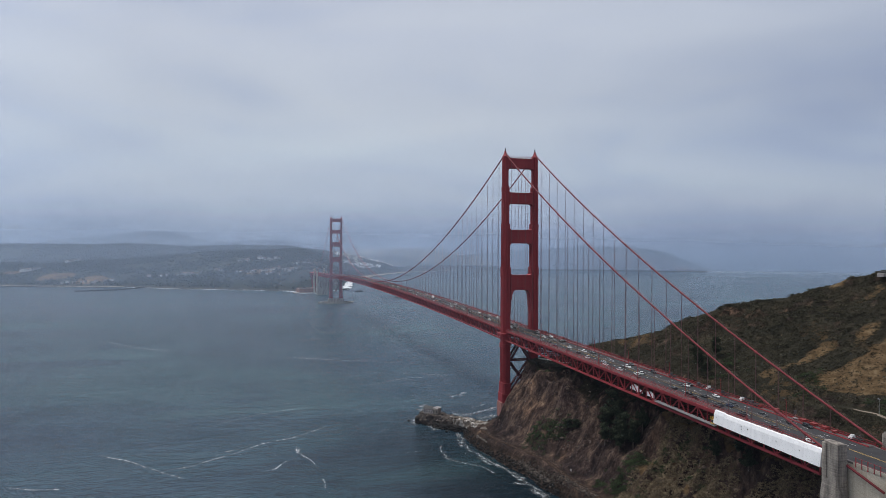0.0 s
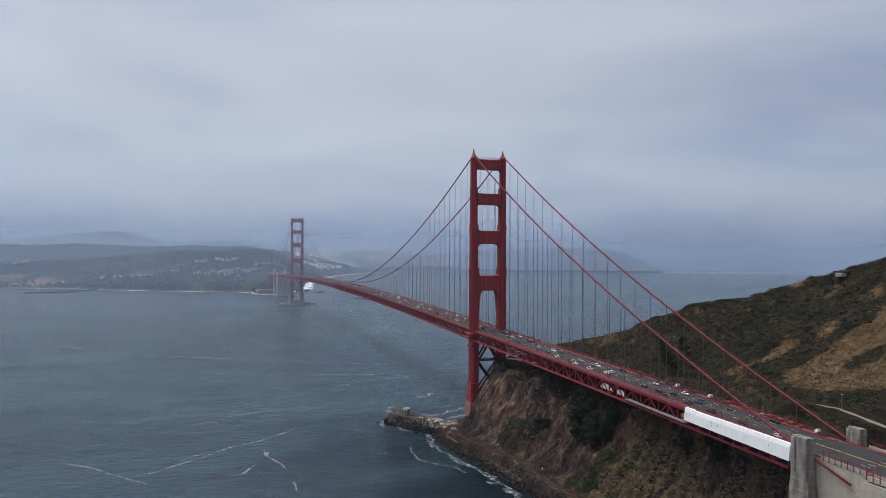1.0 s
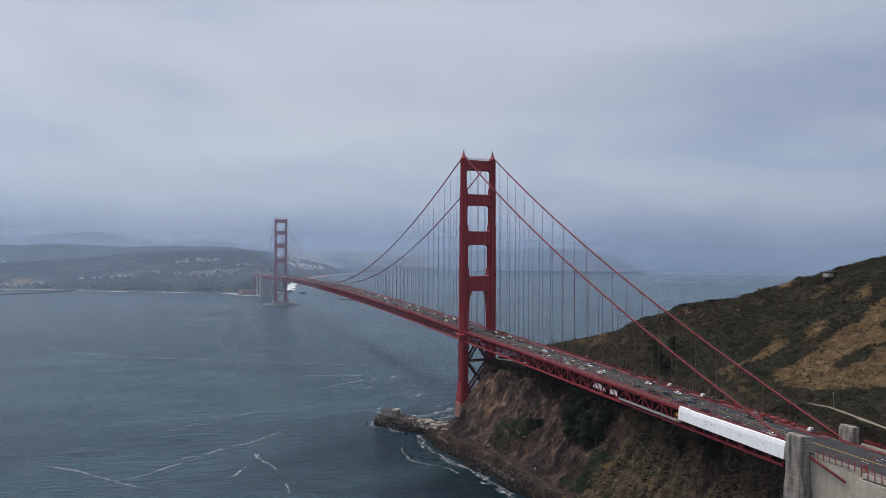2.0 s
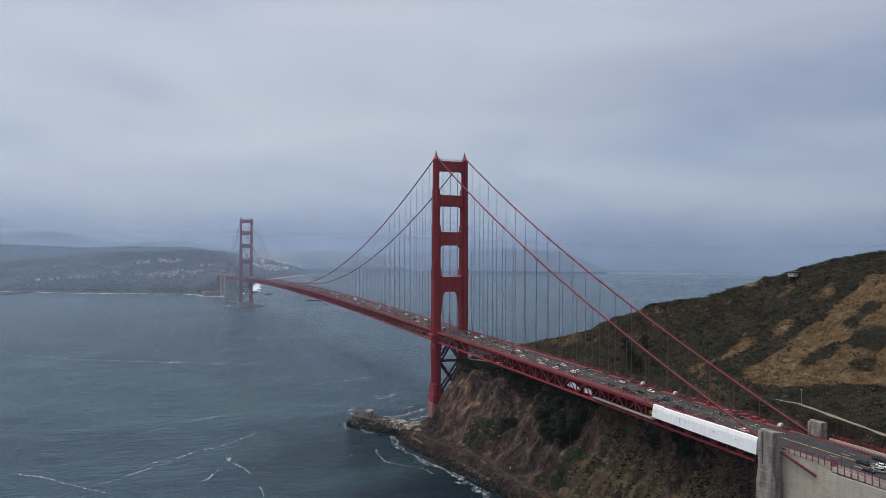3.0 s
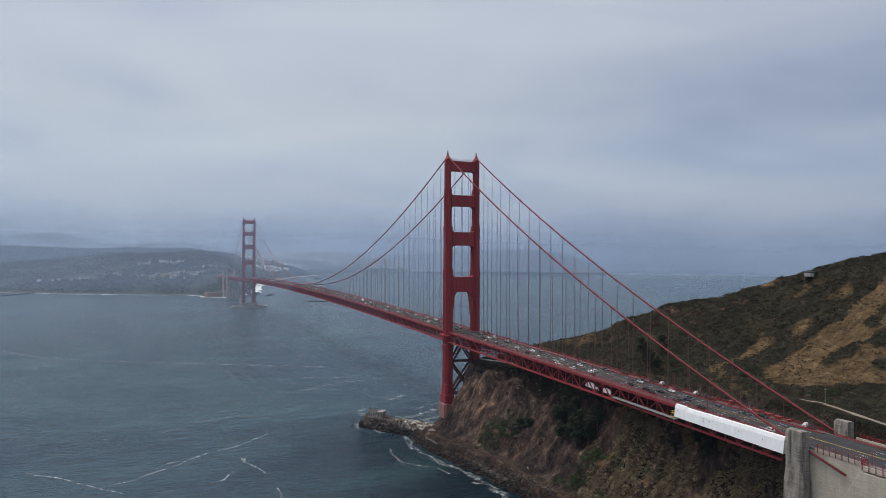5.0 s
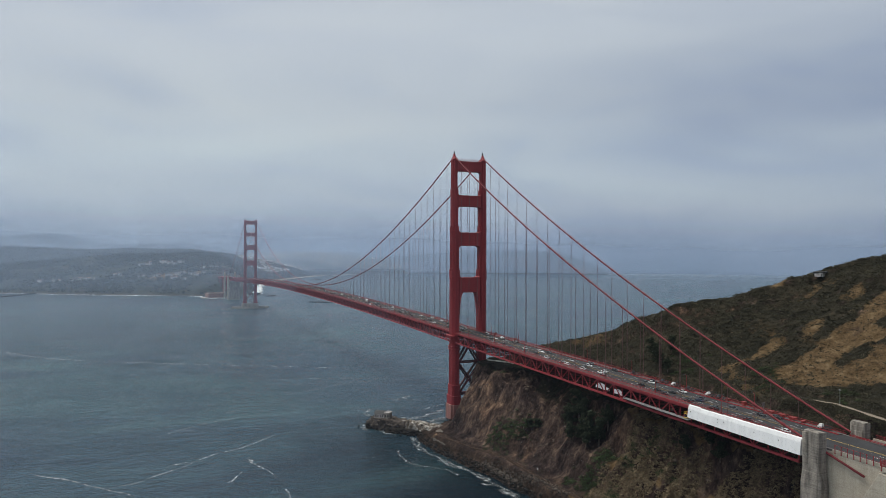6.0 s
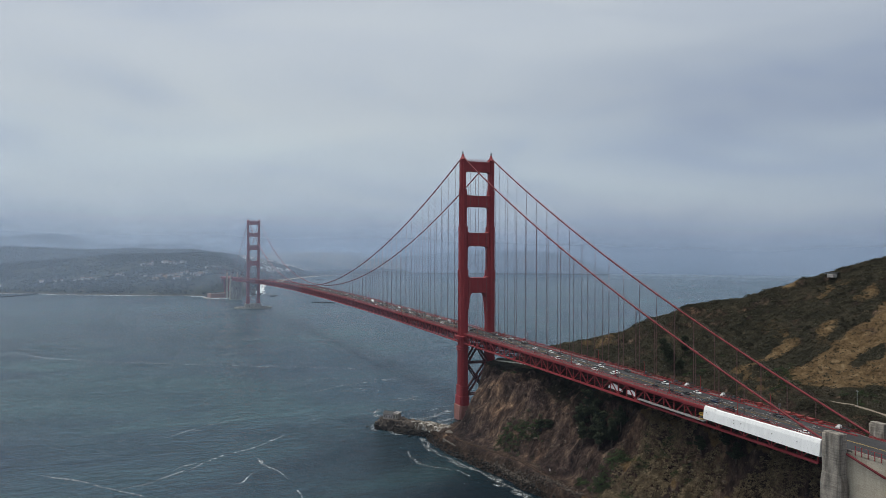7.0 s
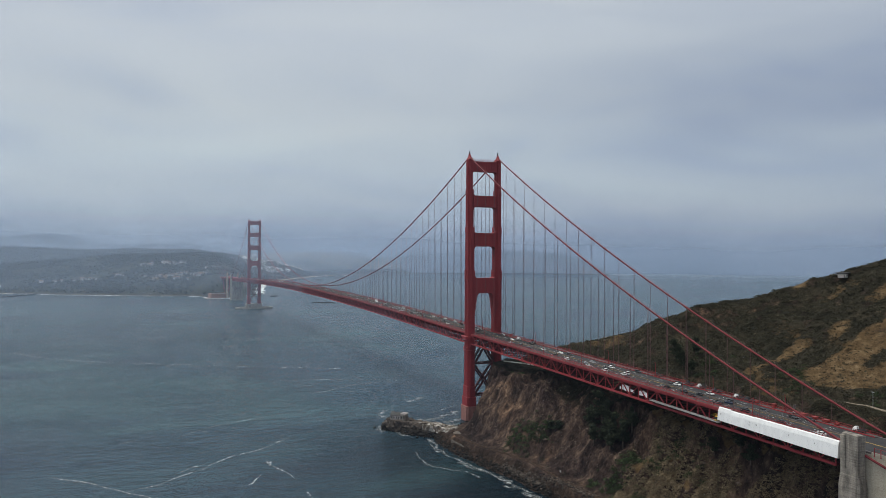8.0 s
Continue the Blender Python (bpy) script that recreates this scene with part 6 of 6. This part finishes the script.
def wire_fence(name, pts, height, gap, label):
    t = thing(name, label, "fence", "track fences")
    line = []
    for a, b in zip(pts, pts[1:]):
        n = max(1, int((Vector(b) - Vector(a)).length / gap))
        line += [Vector(a).lerp(Vector(b), k / n) for k in range(n)]
    for p in line:
        z = float(ground_z(p.x, p.y))
        block("fence_post", p.x - 0.07, p.x + 0.07, p.y - 0.07, p.y + 0.07, z - 0.4, z + height, BARK, t)
    bm = bmesh.new()
    for h in (0.45, 0.95):
        tube(bm, [(p.x, p.y, float(ground_z(p.x, p.y)) + height * h) for p in line], 0.025, 4)
    part("fence_wire", bm, BARK, t)


wire_fence("wire_fence", [(-52, -88), (-51, -110), (-43, -136), (-40, -154), (-42, -178)], 1.8, 4.0, "dark wooden post and wire fence beside the shore track")
wire_fence("wire_fence", [(42, -302), (41, -322), (34, -344), (29.5, -360), (25.5, -378), (22, -415)], 2.2, 4.0, "dark wooden post and wire fence beside the fire road")
t = thing("lamp_post", "slim grey lamp post beside the fire road", "lamp post", at=pose(34.5, -325, float(ground_z(34.5, -325)) - 0.2))
bm = bmesh.new()
tube(bm, [(0, 0, 0), (0, 0, 7.5)], [0.12, 0.08], 6)
part("pole", bm, STEEL, t)
bm = bmesh.new()
box(bm, -0.25, 0.25, -0.5, 0.5, 7.5, 7.75)
part("lamp_head", bm, STEEL, t)

# lookout on the hill
hz = float(ground_z(140, -232))
t = thing("lookout_hut", "small grey lookout hut with dark flat roof on the hill", "hut", at=pose(140, -232, hz - 0.1, 0, 0, 25))
bm = bmesh.new()
box(bm, -3.2, 3.2, -2.4, 2.4, 0, 2.6)
part("wall", bm, WALLP, t)
block("roof", -4.6, 4.6, -3.4, 3.4, 2.6, 3.4, DARK, t)
for xx in (-3.8, 0, 3.8):
    block("roof_post", xx - 0.12, xx + 0.12, -2.9, -2.7, 0.0, 2.9, ROOFG, t)
for xx in (-1.8, 1.2):
    block("window", xx - 0.6, xx + 0.6, -2.46, -2.3, 1.2, 2.1, GLASS, t)
block("side_room", -6.0, -3.2, -1.8, 1.8, 0, 1.9, WALLG, t)

# car park under the bridge by the tower
kerb = thing("parking_wall", "low white wall edging the small car park under the bridge", "wall")
for k in range(10):
    u = k / 9
    x, y = 13 + 14 * u, -15 - 30 * u ** 1.4
    part_of_wall = block("wall_block", -1.6, 1.6, -0.2, 0.2, -0.8, 0.9, WALLP, kerb)
    part_of_wall.matrix_basis = pose(x, y, float(ground_z(x, y)), 0, 0, -50 - 18 * u)

# ---------------------------------------------------------------- foam
streaks = [([(-491, 704), (-430, 594), (-379, 517), (-315, 460), (-221, 402), (-150, 359), (-74, 314), (-24, 285), (40, 255)], 6, STREAK),
           ([(-289, -99), (-277, -85), (-262, -78), (-245, -65), (-235, -58), (-216, -35), (-192, -25), (-168, 0), (-146, 25)], 4, STREAK),
           ([(-368, -91), (-347, -102), (-328, -107)], 4, STREAK), ([(-194, -40), (-190, -70), (-183, -89), (-183, -111)], 4, STREAK), ([(-199, -77), (-208, -98), (-219, -103)], 3, STREAK),
           ([(-180, -123), (-181, -146)], 4, STREAK), ([(-188, -52), (-192, -66), (-187, -80)], 5, STREAK), ([(-250, -62), (-240, -50), (-228, -46)], 3, STREAK),
           ([(-150, 250), (-60, 225), (10, 190)], 4, STREAK), ([(-120, 150), (-60, 190), (20, 200)], 3.5, STREAK), ([(-40, 30), (-10, 50), (25, 60)], 3, STREAK),
           ([(-330, -30), (-300, -60), (-255, -115)], 3, STREAK), ([(-260, 20), (-215, 60), (-160, 80)], 3, STREAK),
           ([(-84, 30), (-78, 42), (-72, 54), (-64, 66)], 3.2, FOAM), ([(-80, 14), (-85, -10), (-83, -27), (-76, -28)], 2.6, FOAM), ([(-88, 14), (-95, 0), (-94, -16)], 3, FOAM),
           ([(-61, 9), (-37, 13), (-18, 28), (-4, 34)], 5, FOAM), ([(-42, -6), (-32, 3), (-24, 6), (-16, 0)], 5.5, FOAM), ([(-48, -28), (-38, -22), (-26, -18)], 5, FOAM), ([(-50, -20), (-40, -14), (-24, -8)], 5, FOAM), ([(-42, 91), (-26, 90), (-10, 106)], 4.5, FOAM),
           ([(-92, -60), (-91, -76), (-93, -91), (-96, -104), (-89, -115), (-82, -122), (-76, -130), (-75, -141), (-72, -155)], 1.0, FOAM), ([(-67, -42), (-73, -66), (-77, -88)], 1.6, FOAM),
           ([(-77, -104), (-70, -122), (-64, -139)], 2.0, FOAM), ([(-62, -142), (-61, -152), (-61, -166)], 2.6, FOAM), ([(-69, -161), (-62, -171)], 2.2, FOAM), ([(-62, -173), (-61, -186), (-62, -198)], 2.6, FOAM), ([(-54, -215), (-50, -250), (-48, -290)], 3, FOAM)]
streaks.append(([(x - 4.5, y) for x, y in zip(SHORE_X[1:12], SHORE_Y[1:12])], 1.3, FOAM))
flecks = random.Random(23)
for k in range(46):      # scattered whitecaps off the point
    x, y = flecks.gauss(-70, 75), flecks.gauss(110, 110)
    if x > -100 and y < 50:
        continue
    d = flecks.uniform(4, 14)
    streaks.append(([(x, y), (x + d * 0.6, y + flecks.uniform(-2, 3)), (x + d, y + flecks.uniform(-1, 5))], flecks.uniform(1.0, 2.2), STREAK))
for i, (pts, w, mat) in enumerate(streaks):
    ribbon("sea_foam", pts, w * (4.2 if mat is FOAM else 0.9), mat, "broken white foam on the sea", "foam", "stuff", 0.12 + 0.004 * i, 14, False, True, 1.0, i + 1)

# ---------------------------------------------------------------- the far side of the strait
for s in (-1, 1):
    for y, top in ((1623.0, 74.0), (1712.0, 80.0)):
        pylon(s, y, -2.0, top, BEIGE, 0.95)
via = thing("south_viaduct", "orange-red steel arch and approach viaduct of the bridge on the far shore", "viaduct", kind="structure")
sweep("viaduct_deck", rect(-13, 13, -2.2, 0.0), 1623, 2050, 20, ORANGE, via)
for s in (-1, 1):
    bm = bmesh.new()
    arc = [(s * 12, 1628 + 80 * k / 16, 22 + 34 * math.sin(math.pi * k / 16)) for k in range(17)]
    tube(bm, arc, 1.4, 6)
    for p in arc[2:-1:2]:
        beam(bm, p, (p[0], p[1], 64), 0.8, 0.8)
    part("arch_rib", bm, ORANGE, via)
    sweep("viaduct_truss", rect(*sorted((s * 12, s * 13)), -7.0, -6.0), 1712, 2050, 20, ORANGE, via)
for k in range(8):
    y = 1740 + 38 * k
    for s in (-1, 1):
        bm = bmesh.new()
        beam(bm, (s * 12, y, float(far_z(s * 12, y)) - 2), (s * 11, y, road_z(y) - 2), 1.6, 1.6)
        part("viaduct_column", bm, ORANGE, via)
    bm = bmesh.new()
    beam(bm, (-12.5, y, road_z(y) - 6.5), (12.5, y + 38, road_z(y) - 2.5), 0.8, 0.8)
    part("viaduct_brace", bm, ORANGE, via)
bm = bmesh.new()
box(bm, -16, 16, 1604, 1636, -3, 62)
part("anchor_housing", bm, CONCRETE, via, "pale concrete anchorage housing")

fort = thing("brick_fort", "low square brick sea fort under the bridge at the far shore", "fort", at=pose(-40, 1732, 0, 0, 0, 8))
for nm, b in (("wall", (-27, 27, -22, -16, 0, 15)), ("wall", (-27, 27, 16, 22, 0, 15)), ("wall", (-27, -21, -15.9, 15.9, 0, 15)), ("wall", (21, 27, -15.9, 15.9, 0, 15))):
    bm = bmesh.new()
    box(bm, *b)
    part(nm, bm, WALLB, fort)
for k in range(12):
    for z in (4.0, 9.5):
        block("gun_port", -25 + 4.4 * k, -23.4 + 4.4 * k, -22.15, -21.9, z, z + 1.8, ROOFG, fort)
block("parapet", -27.5, 27.5, -22.5, -21.2, 15, 16.2, BEIGE, fort)
block("apron", -40, 34, -30, 24, -3, 1.6, CONCRETE, fort)

# sea wall, breakwater, islets
ribbon("far_sea_wall", [(-1500, 2382), (-1086, 2318), (-700, 2190), (-574, 2130), (-499, 2062), (-328, 1962), (-78, 1825)], 5, SAND, "pale narrow beach and sea wall on the far shore", "beach", lift=2.2, drape=False)
ribbon("far_beach", [(-2100, 2470), (-1500, 2388), (-1086, 2322), (-780, 2220), (-640, 2168)], 60, SAND, "pale sandy beach on the far shore", "beach", lift=2.6, drape=False)
ribbon("sea_foam", [(-1086, 2312), (-700, 2184), (-574, 2124), (-499, 2056), (-328, 1956), (-78, 1819)], 20, SURF, "thin line of surf along the far sea wall", "foam", "stuff", 0.3, 20, False, True, 1.5, 44)
bk = thing("breakwater", "dark low stone breakwater off the far shore", "breakwater")
bm = bmesh.new()
beam(bm, (-575, 2140, 0.5), (-640, 1985, 0.5), 11, 4.5)
beam(bm, (-640, 1985, 0.5), (-760, 1935, 0.5), 11, 4.5)
part("stone_bank", bm, ROCK, bk)
for i, (x, y, a, b, h) in enumerate(((95, 1850, 14, 10, 8), (110, 1880, 10, 8, 6), (135, 1760, 26, 9, 4), (80, 1830, 9, 8, 6), (600, 3050, 20, 14, 10), (215, 1420, 32, 10, 3.5))):
    outcrop(x, y, 0, a, b, h, 30 * i, ROCK, "dark wave-washed sea rock off the far shore", 20 + i)
ribbon("sea_foam", [(60, 1790), (110, 1900), (175, 2290), (258, 2700)], 46, SURF, "white surf below the far cliffs", "foam", "stuff", 0.3, 14, False, True, 1.9, 40)
ribbon("sea_foam", [(258, 2700), (370, 3030), (530, 3320), (695, 3585), (900, 3745), (1090, 3875)], 90, SURF, "white surf along the far beach", "foam", "stuff", 0.4, 14, False, True, 2.1, 41)
ribbon("far_beach", [(300, 2740), (400, 3060), (560, 3345), (720, 3610), (920, 3765), (1105, 3895)], 60, SAND, "pale sandy beach on the far shore", "beach", lift=3.0, drape=False)
ribbon("sea_foam", [(-135, 1850), (-78, 1800), (-66, 1700), (-20, 1690), (0, 1700)], 16, SURF, "white surf at the foot of the fort", "foam", "stuff", 0.3, 10, False, True, 1.9, 42)

# forest on the far shore
n = 52000
x, y = rng.uniform(-1900, 1500, n), rng.uniform(1800, 3700, n)
z = far_z(x, y)
wood = np.clip(0.5 + (fbm(x, y, 210, 4, 191) - 0.40) * 5, 0, 1)
keep = (z > 7) & (rng.random(n) < wood * (1 - meadow(x, y)))
x, y, z = x[keep], y[keep], z[keep]
clumps("far_forest", np.stack([x, y, z + 2], -1), rng.uniform(2.5, 6.0, len(x)), 0.85, FOREST, "dark mixed woods covering the far hills", "forest", rng, 0.3)


def far_house(x, y, w, d, h, turn, roof):
    z = float(far_z(x, y))
    t = thing("far_house", "pale house with a dull roof on the far shore", "house", "far shore houses", at=pose(x, y, z + 3, 0, 0, turn))
    bm = bmesh.new()
    w, d, h = w * 0.75, d * 0.8, h * 0.8
    box(bm, -w / 2, w / 2, -d / 2, d / 2, -9, h)
    part("wall", bm, FARWALL, t)
    gable("roof", -w / 2, w / 2, -d / 2, d / 2, h, d * 0.25, roof, t, 0.5)
    bm = bmesh.new()
    for k in range(max(2, int(w / 5))):
        xx = -w / 2 + w * (k + 0.5) / max(2, int(w / 5))
        box(bm, xx - 0.8, xx + 0.8, -d / 2 - 0.08, -d / 2 + 0.05, h * 0.35, h * 0.75)
    part("window_band", bm, GLASS, t)


hr = random.Random(11)
# rows of buildings: bearing line, count, size
for (x0, y0, x1, y1, count, w, h) in ((-476, 2220, -400, 2186, 7, 13, 5), (-340, 2216, -310, 2208, 3, 11, 6), (-262, 2127, -188, 2091, 8, 13, 5), (-168, 2103, -46, 2030, 11, 20, 6), (-160, 2030, -110, 2010, 4, 15, 5),
                                      (-262, 2476, -212, 2497, 6, 16, 8), (-180, 2512, -90, 2474, 7, 18, 8), (-1069, 2481, -1000, 2483, 3, 34, 9), (-965, 2719, -924, 2781, 4, 22, 8),
                                      (-882, 2275, -700, 2250, 9, 15, 6), (-1250, 2440, -1120, 2400, 4, 20, 7), (-580, 2260, -500, 2240, 3, 14, 5), (-60, 2180, 10, 2200, 4, 16, 5)):
    for k in range(count):
        u = (k + hr.uniform(0.1, 0.9)) / count
        far_house(x0 + (x1 - x0) * u, y0 + (y1 - y0) * u + hr.gauss(0, 9), w * hr.uniform(0.45, 1.3), 10 * hr.uniform(0.8, 1.3), h * hr.uniform(0.7, 1.2), hr.uniform(-25, 25), hr.choice((ROOF, ROOFG, ROOFG)))

TOWNWALL, tw, tp = material("mixed_town_walls")
isl = tw.nodes.new("ShaderNodeNewGeometry")
tw.links.new(ramp(tw, isl.outputs["Random Per Island"], [(0.0, (0.1, 0.1, 0.1)), (0.4, (0.3, 0.29, 0.28)), (0.7, (0.6, 0.59, 0.57)), (1.0, (0.88, 0.87, 0.85))]), tp.inputs["Base Color"])
tp.inputs["Roughness"].default_value = 0.8

# the distant town, hundreds of small houses on the slope
n = 17000
x, y = rng.uniform(240, 1500, n), rng.uniform(3000, 4680, n)
z = far_z(x, y)
keep = (z > 34) & (rng.random(n) < 0.85 * smooth(fbm(x, y, 150, 4, 211), 0.36, 0.56)) & (np.hypot(x + 250, y + 556) > 3700)
cube_v = np.array([(i, j, k) for k in (-1, 1) for i, j in ((-1, -1), (1, -1), (1, 1), (-1, 1))], float)
cube_f = np.array([(4, 5, 6), (4, 6, 7), (0, 1, 5), (0, 5, 4), (1, 2, 6), (1, 6, 5), (2, 3, 7), (2, 7, 6), (3, 0, 4), (3, 4, 7)])
clumps("distant_houses", np.stack([x[keep], y[keep], z[keep] + 4], -1), rng.uniform(2.2, 4.4, int(keep.sum())), 0.9, TOWNWALL, "hundreds of small pale houses of the distant town", "houses", rng, 0.0, rough=(cube_v, cube_f))
